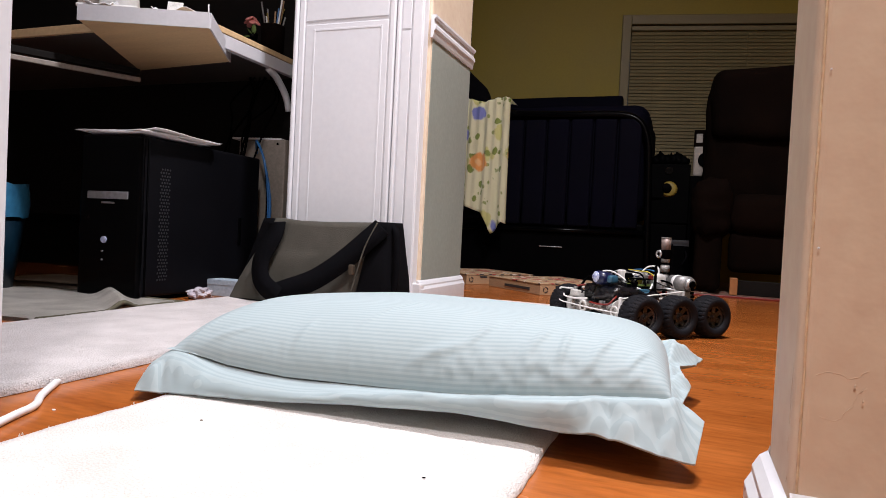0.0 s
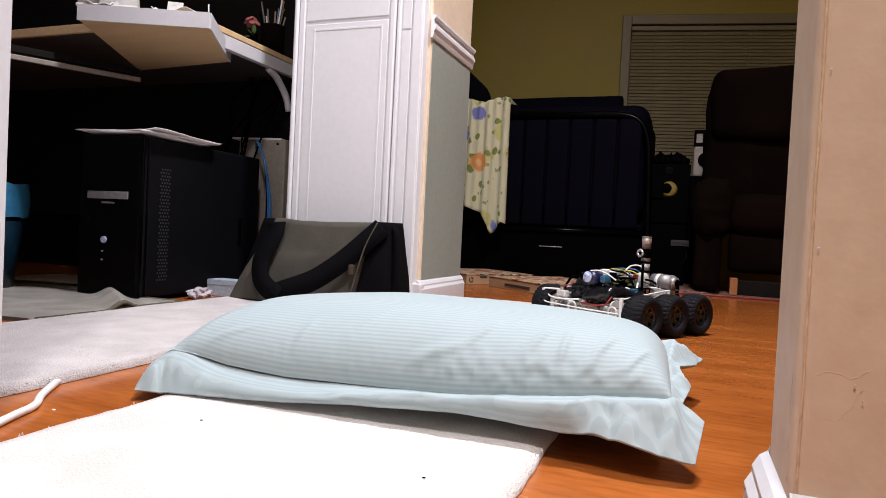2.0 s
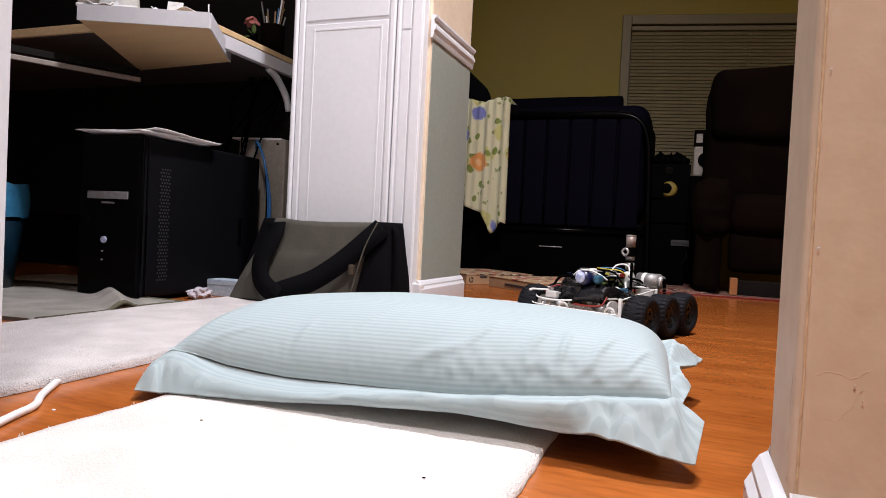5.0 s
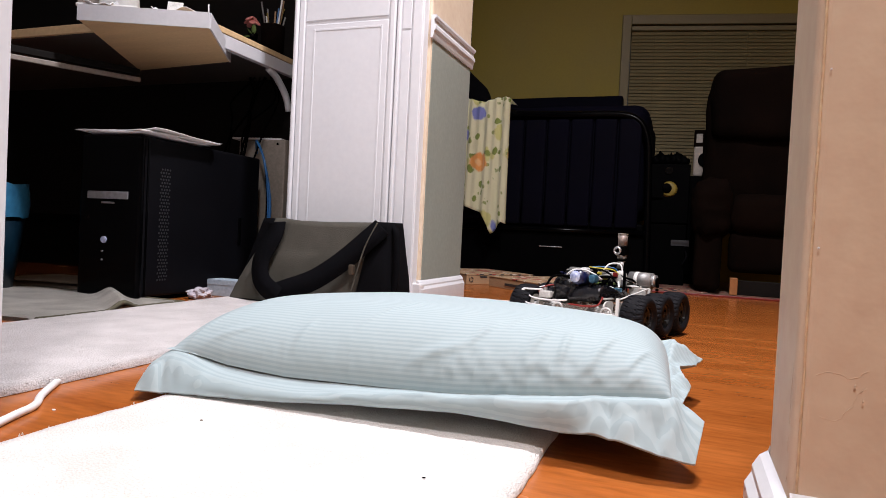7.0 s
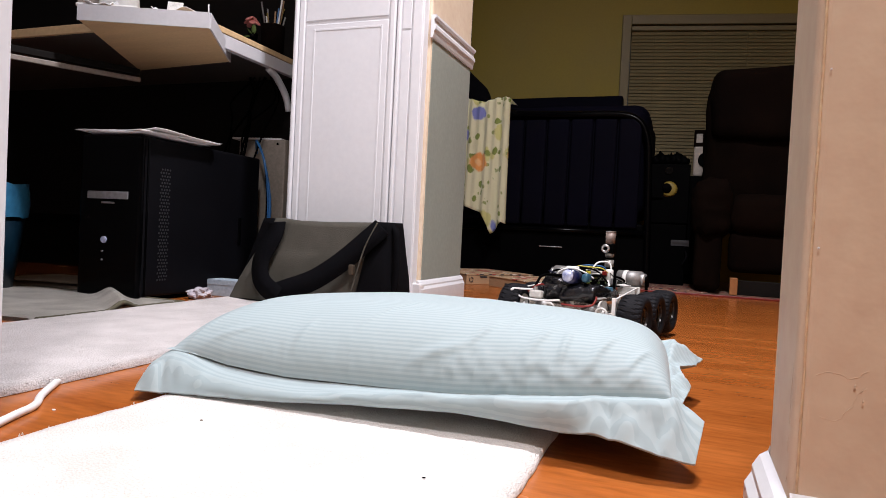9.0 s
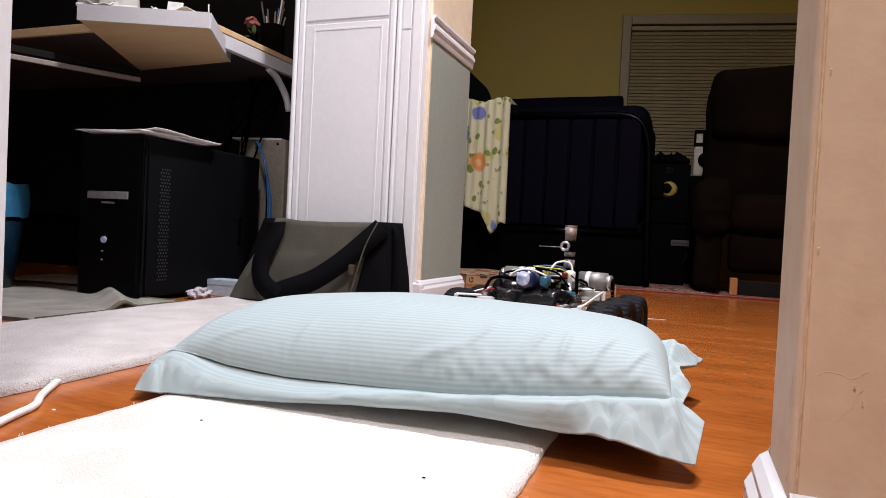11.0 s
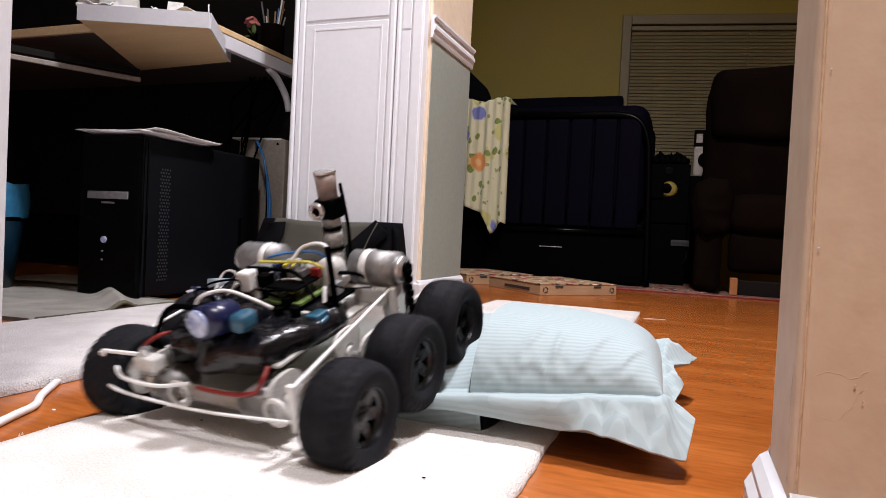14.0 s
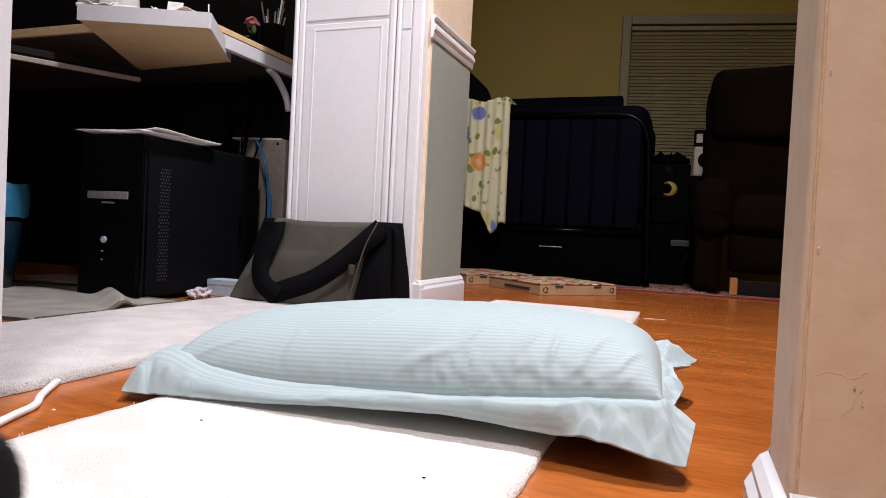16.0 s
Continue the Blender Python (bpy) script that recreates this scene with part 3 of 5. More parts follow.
RIGHT = ((-0.150, 0.057, 0.009, 0.0585, -0.044, 0.030, 0.009), (-0.140, 0.056, 0.011, 0.056, -0.020, 0.038, 0.040), (-0.118, 0.053, 0.009, 0.049, -0.002, 0.022, 0.042),
         (-0.090, 0.051, 0.007, 0.046, 0.0, 0.018, 0.033), (-0.045, 0.051, 0.009, 0.050, 0.008, 0.028, 0.039), (0.0, 0.051, 0.011, 0.050, 0.0, 0.033, 0.036),
         (0.050, 0.051, 0.009, 0.050, 0.0, 0.024, 0.045), (0.090, 0.053, 0.007, 0.052, 0.0, 0.022, 0.046), (0.128, 0.057, 0.011, 0.070, -0.004, 0.044, 0.044), (0.152, 0.057, 0.014, 0.070, 0.018, 0.055, 0.046))
BACK = ((0.285, 0.052, 0.015, 0.066, 0.035, 0.050, 0.052), (0.15, 0.042, 0.012, 0.030, 0.0, 0.036, 0.010), (0.0, 0.036, 0.012, 0.020, 0.0, 0.034, 0.003),
        (-0.2, 0.036, 0.012, 0.020, 0.0, 0.034, 0.003), (-0.29, 0.036, 0.010, 0.020, -0.04, 0.030, 0.003))
LEFT = ((0.05, 0.036, 0.011, 0.026, 0.0, 0.034, 0.006), (-0.06, 0.038, 0.011, 0.034, 0.0, 0.034, 0.022), (-0.11, 0.042, 0.009, 0.040, -0.008, 0.028, 0.030), (-0.142, 0.044, 0.007, 0.037, -0.030, 0.024, 0.012))
seams, lips, hems = [], [], []
for side, base, out, way in ((FRONT, (0, -0.160), (0, -1), (1, 0)), (RIGHT, (0.297, 0), (1, 0), (0, 1)), (BACK, (0, 0.160), (0, 1), (1, 0)), (LEFT, (-0.297, 0), (-1, 0), (0, 1))):
    for at, seam_z, lip_out, lip_z, shift, hem_out, hem_z in side:
        for curve, far, slide, z in ((seams, 0.0, 0.0, seam_z), (lips, lip_out, shift * 0.3, lip_z), (hems, hem_out, shift, hem_z)):
            curve.append(Vector((base[0] + way[0] * (at + slide) + out[0] * far, base[1] + way[1] * (at + slide) + out[1] * far, z)))
fl = bmesh.new()
rings = [[] for _ in range(12)]
PER = 14
turns = [[bend([c[i - 1], c[i], c[(i + 1) % len(c)], c[(i + 2) % len(c)]], PER)[PER:2 * PER] for i in range(len(c))] for c in (seams, lips)]
turns.append([[h.lerp(hems[(i + 1) % len(hems)], k / PER) for k in range(PER)] for i, h in enumerate(hems)])
for seam, lip, hem in zip(*[[p for run in c for p in run] for c in turns]):
    x, y = seam.x, seam.y
    corner = max(0.0, min(1.0, (x - 0.214) / 0.022 if x > 0 else (-0.21 - x) / 0.06))
    out = (hem - seam)
    out.z = 0
    out.normalize()
    lip = lip + Vector((0, 0, 0.0018 * noise.noise(Vector((x * 24, y * 24, 1.7))))) + out * 0.002 * noise.noise(Vector((x * 31, y * 31, 4.0)))
    groove = seam.lerp(lip, 0.40) - Vector((0, 0, 0.0035 * (1 - 0.7 * corner)))
    rolled = 0.003 * (1 - corner)
    rows = [Vector((x * 0.88, y * 0.8, 0.030)), seam - out * 0.008 + Vector((0, 0, 0.002)), groove, lip]
    for k in range(1, 9):
        t = k / 8
        p = lip.lerp(hem, t) + out * rolled * math.sin(math.pi * min(1.0, t * 1.1))
        # sharp creases that run from the corner outward, and softer puckers elsewhere
        crease = abs(noise.noise(Vector((p.x * 26 - p.y * 12, p.y * 20 + p.x * 8, 2.2)))) + 0.5 * abs(noise.noise(Vector((p.x * 60, p.y * 60, 7.0)))) - 0.3
        soft = noise.noise(Vector((p.x * 33, p.y * 33, 9.1)))
        p += Vector((0, 0, 1)) * ((0.0110 * corner + 0.0028) * crease + 0.0018 * soft) * (0.35 + 0.65 * math.sin(math.pi * t)) + out * (1 - corner) * 0.003 * crease
        rows.append(p)
    for ring, p in zip(rings, rows):
        p.z = max(p.z, 0.0005 if p.x > -0.262 else -0.006)
        ring.append(fl.verts.new(p))
N = len(rings[0])
for r0, r1 in zip(rings, rings[1:]):
    for k in range(N):
        fl.faces.new((r0[k], r0[(k + 1) % N], r1[(k + 1) % N], r1[k]))
rim = [fl.verts.new(v.co) for v in rings[-1]]
under = [fl.verts.new(v.co - Vector((0, 0, 0.0016))) for v in rings[-1]]
inner = [fl.verts.new((v.co.x * 0.8, v.co.y * 0.8, 0.004)) for v in rings[0]]
for k in range(N):
    fl.faces.new((rim[k], rim[(k + 1) % N], under[(k + 1) % N], under[k]))
    fl.faces.new((under[k], under[(k + 1) % N], inner[(k + 1) % N], inner[k]))
fl.faces.new(inner)
fl.faces.new(rings[0])
box((0.19, -0.153, 0.006), (0.3015, 0.150, 0.056), 0.008, bm=fl, seg=3)
box((0.19, -0.130, 0.04), (0.2945, 0.135, 0.066), 0.006, bm=fl, seg=3)
uv = fl.loops.layers.uv.new("cloth")
for f in fl.faces:
    for loop in f.loops:
        loop[uv].uv = (loop.vert.co.x, loop.vert.co.y - 0.5 * loop.vert.co.z)
part("flange", fl, M["pillow"], pillow, "flat wrinkled pillowcase flange", True)
PILLOW_AT = (-0.315, 0.815)

# ---- nook: computer, desk, bag and clutter ----
pc = thing("computer_tower", "black steel computer tower standing on floor", "computer", pose(-1.425, 1.54, 0))
part("case", box((-0.100, -0.232, 0.012), (0.100, 0.25, 0.434), 0.006), M["pc_side"], pc)
part("front_panel", box((-0.104, -0.252, 0.006), (0.104, -0.230, 0.437), 0.009, seg=3), M["pc_front"], pc, "glossy black front panel")
part("drive_strip", box((-0.071, -0.2555, 0.266), (0.069, -0.2515, 0.286), 0.002), M["grey_plastic"], pc, "grey drive bay strip")
part("badge", box((-0.022, -0.254, 0.254), (0.022, -0.2515, 0.259), 0.001), M["grey_plastic"], pc)
part("power_button", rod((-0.009, -0.256, 0.159), (-0.009, -0.250, 0.159), 0.009, 20), M["lens"], pc, "pale blue power button")
for z in (0.128, 0.106):
    part("indicator", rod((-0.014, -0.2545, z), (-0.014, -0.251, z), 0.0024, 10), M["grey_plastic"], pc)
part("side_seam", box((0.1, -0.2245, 0.014), (0.1025, -0.2185, 0.43), 0.001), M["pc_front"], pc)
part("latch", box((0.1, 0.150, 0.15), (0.1045, 0.162, 0.236), 0.002), M["pc_front"], pc, "recessed side latch")
hole = rod((0.0985, 0, 0), (0.1012, 0, 0), 0.0027, 6)
me = bpy.data.meshes.new("vent_hole")
hole.to_mesh(me)
hole.free()
me.materials.append(M["vent"])
for i in range(34):
    for j in range(4):
        h = new("vent_hole", me)
        h.parent = pc
        h.location = (0, -0.176 + j * 0.0092 + (0.0046 if i % 2 else 0), 0.056 + i * 0.0090)
for x in (-0.075, 0.075):
    for y in (-0.2, 0.2):
        part("foot", rod((x, y, 0), (x, y, 0.013), 0.014, 12), M["black"], pc)


def sheet(w, h, seed, curl=0.01):
    bm = bmesh.new()
    n = 12
    g = [[bm.verts.new((w * (i / n - 0.5), h * (j / n - 0.5), 0.0005 + curl * max(0, noise.noise(Vector((i * 0.2, j * 0.25, seed))) + (i / n - 0.5) ** 2 * 2))) for i in range(n + 1)] for j in range(n + 1)]
    for j in range(n):
        for i in range(n):
            bm.faces.new((g[j][i], g[j][i + 1], g[j + 1][i + 1], g[j + 1][i]))
    r = bmesh.ops.extrude_face_region(bm, geom=bm.faces[:])
    bmesh.ops.translate(bm, vec=(0, 0, 0.0012), verts=[v for v in r["geom"] if isinstance(v, bmesh.types.BMVert)])
    return bm


for i, (x, y, a, w, h) in enumerate(((-1.415, 1.40, 8, 0.216, 0.28), (-1.40, 1.415, -4, 0.21, 0.28), (-1.385, 1.42, 3, 0.20, 0.27))):
    p = tagged(link("paper_sheet", sheet(w, h, i * 3.1, 0.006), M["paper"], None, True), "loose white paper sheet on computer tower", "paper", "papers on the tower")
    p.matrix_basis = pose(x, y, 0.4375 + i * 0.0035, 0, 0, a)

# desk
desk = thing("desk", "pale wood corner desk with grey edge band", "desk")


def slab(points, z0, z1):
    bm = bmesh.new()
    lo = [bm.verts.new((x, y, z0)) for x, y in points]
    hi = [bm.verts.new((x, y, z1)) for x, y in points]
    n = len(points)
    bm.faces.new(lo)
    bm.faces.new(hi)
    for i in range(n):
        bm.faces.new((lo[i], lo[(i + 1) % n], hi[(i + 1) % n], hi[i]))
    bmesh.ops.bevel(bm, geom=bm.edges[:], offset=0.002, segments=1, affect="EDGES")
    return bm


# Shelf cut short here, so the darkened desktop reads as shade behind it.
CORNER = [(-1.433, 1.185), (-1.14, 1.312), (-1.31, 1.60), (-1.70, 1.64)]
# Slab in the darkened laminate; only its edge strips keep the pale wood.
part("desktop", slab([(-2.9, 1.385), (-1.62, 1.385), (-1.30, 1.46), (-1.262, 1.50), (-1.262, 2.05), (-2.9, 2.05)], 0.738, 0.764), M["shaded_laminate"], desk, "desktop darkened for the shade underneath")
part("edge_strip", box((-2.9, 1.377, 0.740), (-1.60, 1.386, 0.766), 0.002), M["wood"], desk, "pale wood edge strip")
part("edge_band", box((-1.270, 1.46, 0.712), (-1.250, 2.05, 0.750), 0.002), M["grey_edge"], desk, "light grey edge band")
part("edge_strip", box((-1.270, 1.45, 0.751), (-1.248, 2.05, 0.768), 0.002), M["wood"], desk, "pale wood edge strip")
part("corner_shelf", slab(CORNER, 0.700, 0.736), M["wood"], desk, "pale wood pull-out corner shelf")


def band(a, b, z0, z1, t=0.004):
    a, b = Vector((*a, 0)), Vector((*b, 0))
    d = (b - a).normalized()
    o = Vector((d.y, -d.x, 0)) * t
    bm = bmesh.new()
    lo = [bm.verts.new(p + Vector((0, 0, z0))) for p in (a, b, b + o, a + o)]
    hi = [bm.verts.new(p + Vector((0, 0, z1))) for p in (a, b, b + o, a + o)]
    bm.faces.new(lo)
    bm.faces.new(hi)
    for i in range(4):
        bm.faces.new((lo[i], lo[(i + 1) % 4], hi[(i + 1) % 4], hi[i]))
    return bm


part("edge_band", band(CORNER[0], CORNER[1], 0.699, 0.738), M["grey_edge"], desk, "light grey edge band")
part("edge_band", band(CORNER[1], CORNER[2], 0.699, 0.738), M["grey_edge"], desk, "light grey edge band")
part("slide_rail", box((-0.006, -0.20, -0.012), (0.006, 0.20, 0.003), 0.002, m=pose(-1.745, 1.42, 0.662, 0, 0, -28)), M["beige"], desk, "grey steel slide rail")
part("slide_rail", box((-0.012, -0.20, 0.010), (0.0, 0.20, 0.030), 0.002, m=pose(-1.745, 1.42, 0.662, 0, 0, -28)), M["nook"], desk)
part("bracket", tube(bend([(-1.265, 1.73, 0.712), (-1.265, 1.78, 0.690), (-1.265, 1.83, 0.645), (-1.265, 1.85, 0.60)], 5), 0.011, 8), M["grey_edge"], desk, "curved grey support bracket", True)
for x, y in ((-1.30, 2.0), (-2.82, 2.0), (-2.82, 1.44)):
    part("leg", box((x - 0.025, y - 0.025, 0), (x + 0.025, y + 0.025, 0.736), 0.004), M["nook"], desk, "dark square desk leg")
part("modesty_panel", box((-2.8, 1.96, 0.22), (-1.32, 1.975, 0.736)), M["nook"], desk, "wood back panel darkened for desk shade")

# things on the desk
stand = thing("monitor_stand", "white plastic monitor stand on corner shelf", "monitor stand", pose(-1.40, 1.262, 0.738, 0, 0, 23))
bm = bmesh.new()
bmesh.ops.create_cone(bm, cap_ends=True, segments=28, radius1=0.05, radius2=0.036, depth=0.14, matrix=Matrix.Translation((0.0, 0.03, 0.078)))
part("column", bm, M["white_plastic"], stand, "tapered white column", True)
part("base", box((-0.075, -0.045, 0), (0.075, 0.08, 0.010), 0.004), M["white_plastic"], stand)
box_w = thing("tan_box", "small tan cardboard box on corner shelf", "box", pose(-1.475, 1.275, 0.738, 0, 0, 23))
part("carton", box((-0.035, -0.03, 0), (0.03, 0.03, 0.09), 0.002), M["beige"], box_w)
p = tagged(link("paper_sheet", sheet(0.13, 0.06, 9, 0.02), M["paper"], None, True), "curled white paper on corner shelf", "paper")
p.matrix_basis = pose(-1.235, 1.318, 0.738, 0, 0, 24)
p = tagged(link("paper_sheet", sheet(0.07, 0.05, 5, 0.02), M["paper"], None, True), "small white paper on corner shelf", "paper")
p.matrix_basis = pose(-1.40, 1.222, 0.738, 0, 0, 23)
crd = thing("photo_card", "small clear photo card holder on shelf", "card", pose(-1.262, 1.32, 0.738, -18, 0, 30))
part("card", box((-0.018, -0.0015, 0.008), (0.02, 0.0015, 0.045), 0.0008), M["acrylic"], crd)
part("foot", box((-0.02, -0.012, 0), (0.022, 0.012, 0.010), 0.001), M["acrylic"], crd)
pin = tagged(link("push_pin", rod((-1.155, 1.325, 0.737), (-1.156, 1.325, 0.765), 0.0018, 8), M["white_plastic"]), "white pin standing on shelf corner", "pin")

cup = thing("pencil_cup", "dark pencil cup full of pens and brushes", "pencil cup", pose(-1.305, 1.80, 0.768))
bm = bmesh.new()
bmesh.ops.create_cone(bm, cap_ends=False, segments=24, radius1=0.036, radius2=0.039, depth=0.10, matrix=Matrix.Translation((0, 0, 0.05)))
bmesh.ops.solidify(bm, geom=bm.faces[:], thickness=0.003)
rod((0, 0, 0), (0, 0, 0.004), 0.035, 24, bm)
part("cup", bm, M["brown"], cup, "dark brown cup", True)
r = random.Random(5)
for i in range(13):
    a, t = r.uniform(0, 6.28), r.uniform(0.012, 0.03)
    x, y = math.cos(a), math.sin(a)
    k = ("steel", "paper", "cardboard", "black", "grey_plastic", "ochre", "blue")[i % 7]
    part("pen", rod((x * 0.008, y * 0.008, 0.006), (x * t * 1.7, y * t * 1.4, r.uniform(0.13, 0.185)), 0.0034, 8, r2=0.0026), M[k], cup)
vase = thing("flower_vase", "small dark vase with pink flower", "vase", pose(-1.36, 1.77, 0.768))
bm = rod((0, 0, 0), (0, 0, 0.05), 0.02, 16, r2=0.014)
rod((0, 0, 0.05), (0, 0, 0.07), 0.014, 16, bm, r2=0.017)
part("vase", bm, M["pc_front"], vase, "", True)
part("stem", tube(bend([(0, 0, 0.05), (0.004, 0, 0.08), (-0.004, -0.004, 0.105)], 5), 0.002, 6), M["leaf"], vase)
for i in range(7):
    a = i * 0.9
    bm = bmesh.new()
    bmesh.ops.create_icosphere(bm, subdivisions=2, radius=0.017, matrix=Matrix.Translation((0.013 * math.cos(a) - 0.004, 0.013 * math.sin(a), 0.105 + 0.006 * (i % 3))) @ Matrix.Rotation(a, 4, "Z") @ Matrix.Rotation(0.6, 4, "Y") @ Matrix.Diagonal((1, 0.7, 0.25, 1)))
    part("petal", bm, M["pink"], vase, "", True)
for i in range(3):
    bm = bmesh.new()
    bmesh.ops.create_icosphere(bm, subdivisions=2, radius=0.016, matrix=Matrix.Translation((0.012 * (i - 1), -0.012, 0.06 + 0.01 * i)) @ pose(0, 0, 0, 30, 40 * i, 70 * i) @ Matrix.Diagonal((1, 0.5, 0.15, 1)))
    part("leaf", bm, M["leaf"], vase, "", True)

# under the desk
bin_t = thing("waste_bin", "teal plastic waste bin with pale blue liner", "waste bin", pose(-1.815, 1.215, 0))
bm = bmesh.new()
bmesh.ops.create_cone(bm, cap_ends=True, segments=28, radius1=0.085, radius2=0.115, depth=0.23, matrix=Matrix.Translation((0, 0, 0.115)))
part("bucket", bm, M["teal_bin"], bin_t, "teal plastic bucket", True)
bm = bmesh.new()
prev = None
for k in range(6):
    row = []
    for i in range(40):
        a = 2 * math.pi * i / 40
        w = 0.002 * math.sin(a * 9 + k) + 0.006 * noise.noise(Vector((a * 3, k, 2)))
        rr, z = ((0.118, 0.205), (0.120, 0.235), (0.120, 0.275), (0.116, 0.297), (0.10, 0.292), (0.08, 0.27))[k]
        row.append(bm.verts.new(((rr + w) * math.cos(a), (rr + w) * math.sin(a), z + w * 1.2)))
    if prev:
        for i in range(40):
            bm.faces.new((prev[i], prev[(i + 1) % 40], row[(i + 1) % 40], row[i]))
    prev = row
bm.faces.new(prev)
part("liner", bm, M["blue_bag"], bin_t, "crumpled pale blue bag liner", True)

fold = bmesh.new()
n = 40
g = []
for j in range(n + 1):
    row = []
    for i in range(n + 1):
        x, y = -0.25 + 0.583 * i / n, -0.21 + 0.42 * j / n
        z = 0.011 + 0.004 * noise.noise(Vector((x * 8, y * 8, 2)))
        z += 0.026 * math.exp(-(((x - 0.20) * 0.8 + (y - 0.11)) / 0.030) ** 2) * max(0.0, min(1.0, (y + 0.10) / 0.15))
        if i in (0, n) or j in (0, n):
            z -= 0.004
        row.append(fold.verts.new((x, y, z)))
    g.append(row)
for j in range(n):
    for i in range(n):
        fold.faces.new((g[j][i], g[j][i + 1], g[j + 1][i + 1], g[j + 1][i]))
edge = [g[j][n].co + Vector((-0.002, 0, 0.0005)) for j in range(n + 1)]
back_edge = [g[n][i].co + Vector((0, -0.002, 0.0005)) for i in range(n + 1)]
bmesh.ops.solidify(fold, geom=fold.faces[:], thickness=0.008)
mat_t = tagged(link("floor_mat", fold, M["mat_grey"], None, True), "grey cloth mat rumpled beside the rug", "mat")
mat_t.matrix_basis = pose(-1.535, 1.12, 0.0, 0, 0, 2)
for line in (edge, back_edge):
    part("hem", tube(line, 0.0055, 8), M["hem"], mat_t, "dark olive bound hem", True)

cloth = bmesh.new()
for lay, (x0, x1, y0, y1, z0) in enumerate(((-0.20, 0.17, -0.10, 0.12, 0.004), (-0.20, 0.13, -0.07, 0.11, 0.020))):
    n = 18
    g = [[cloth.verts.new((x0 + (x1 - x0) * i / n + 0.01 * noise.noise(Vector((j * 0.4, lay, 1))), y0 + (y1 - y0) * j / n + 0.012 * noise.noise(Vector((i * 0.3, lay, 4))),
                           z0 + 0.010 * math.sin(math.pi * i / n) ** 0.3 * math.sin(math.pi * j / n) ** 0.3 + 0.004 * noise.noise(Vector((i * 0.35, j * 0.35, lay))))) for i in range(n + 1)] for j in range(n + 1)]
    for j in range(n):
        for i in range(n):
            cloth.faces.new((g[j][i], g[j][i + 1], g[j + 1][i + 1], g[j + 1][i]))
bmesh.ops.solidify(cloth, geom=cloth.faces[:], thickness=0.004)
tagged(link("folded_cloth", cloth, M["tan_cloth"], None, True), "folded tan brown cloth lying behind the mat", "cloth").matrix_basis = pose(-1.73, 1.44, 0.0, 0, 0, 4)

crate = thing("steel_cabinet", "beige steel cabinet behind computer tower", "cabinet", pose(-1.40, 1.97, 0))
part("body", box((-0.09, -0.08, 0.0), (0.10, 0.08, 0.512), 0.004), M["beige"], crate)
part("screw", rod((0.07, -0.083, 0.497), (0.07, -0.079, 0.497), 0.004, 10), M["black"], crate)
pbk = tagged(link("paper_stack", box((-0.12, -0.07, 0), (0.06, 0.07, 0.006), 0.001), M["paper"]), "thin paper stack on beige cabinet", "paper")
pbk.matrix_basis = pose(-1.40, 1.96, 0.5125, 0, 0, 12)
r = random.Random(9)
for i in range(9):
    x = -1.50 + 0.022 * i
    y0 = 1.86 + r.uniform(-0.03, 0.03)
    pts = [(x, 1.81, 0.40 - 0.03 * i % 0.12), (x + r.uniform(-0.03, 0.03), y0, 0.52 + r.uniform(-0.02, 0.06)), (x + r.uniform(-0.04, 0.08), y0 + 0.03, 0.64), (x + 0.02, 1.92, 0.735)]
    if i > 5:
        pts = [(-1.335 + 0.008 * (i - 6), 1.80, 0.06), (-1.318 + 0.006 * i % 0.02, 1.822, 0.25), (-1.325, 1.815, 0.42), (-1.38, 1.84, 0.50), (-1.42, 1.9, 0.46)]
    c = tagged(link("cable", tube(bend(pts, 6), 0.0032 if i % 3 else 0.0045, 7), M["blue" if i in (6, 8) else "black"], None, True),
               ("blue network cable" if i in (6, 8) else "black computer cable") + " behind the tower", "cable", "cables behind the tower")

box_s = thing("white_box", "small pale blue-grey box beside computer tower", "box", pose(-1.278, 1.595, -0.0125, 0, 0, 4))
part("carton", box((-0.055, -0.03, 0.013), (0.05, 0.03, 0.060), 0.002), M["pale_carton"], box_s)
part("lid_edge", box((-0.056, -0.031, 0.046), (0.051, 0.031, 0.062), 0.001), M["pale_carton"], box_s)
bm = bmesh.new()
bmesh.ops.create_icosphere(bm, subdivisions=4, radius=0.03)
for v in bm.verts:
    v.co *= 1 + 0.5 * noise.noise(v.co * 60) + 0.2 * noise.noise(v.co * 170)
    v.co.z = max(-0.014, v.co.z * 0.6)
t = tagged(link("crumpled_tissue", bm, M["tissue"]), "crumpled white tissue on floor beside rug", "tissue")
t.matrix_basis = pose(-1.277, 1.478, 0.0145)

# shoulder bag against the door leaf
bag = thing("shoulder_bag", "olive canvas messenger bag with black strap", "bag", pose(-0.955, 1.535, 0, 0, 0, -2))


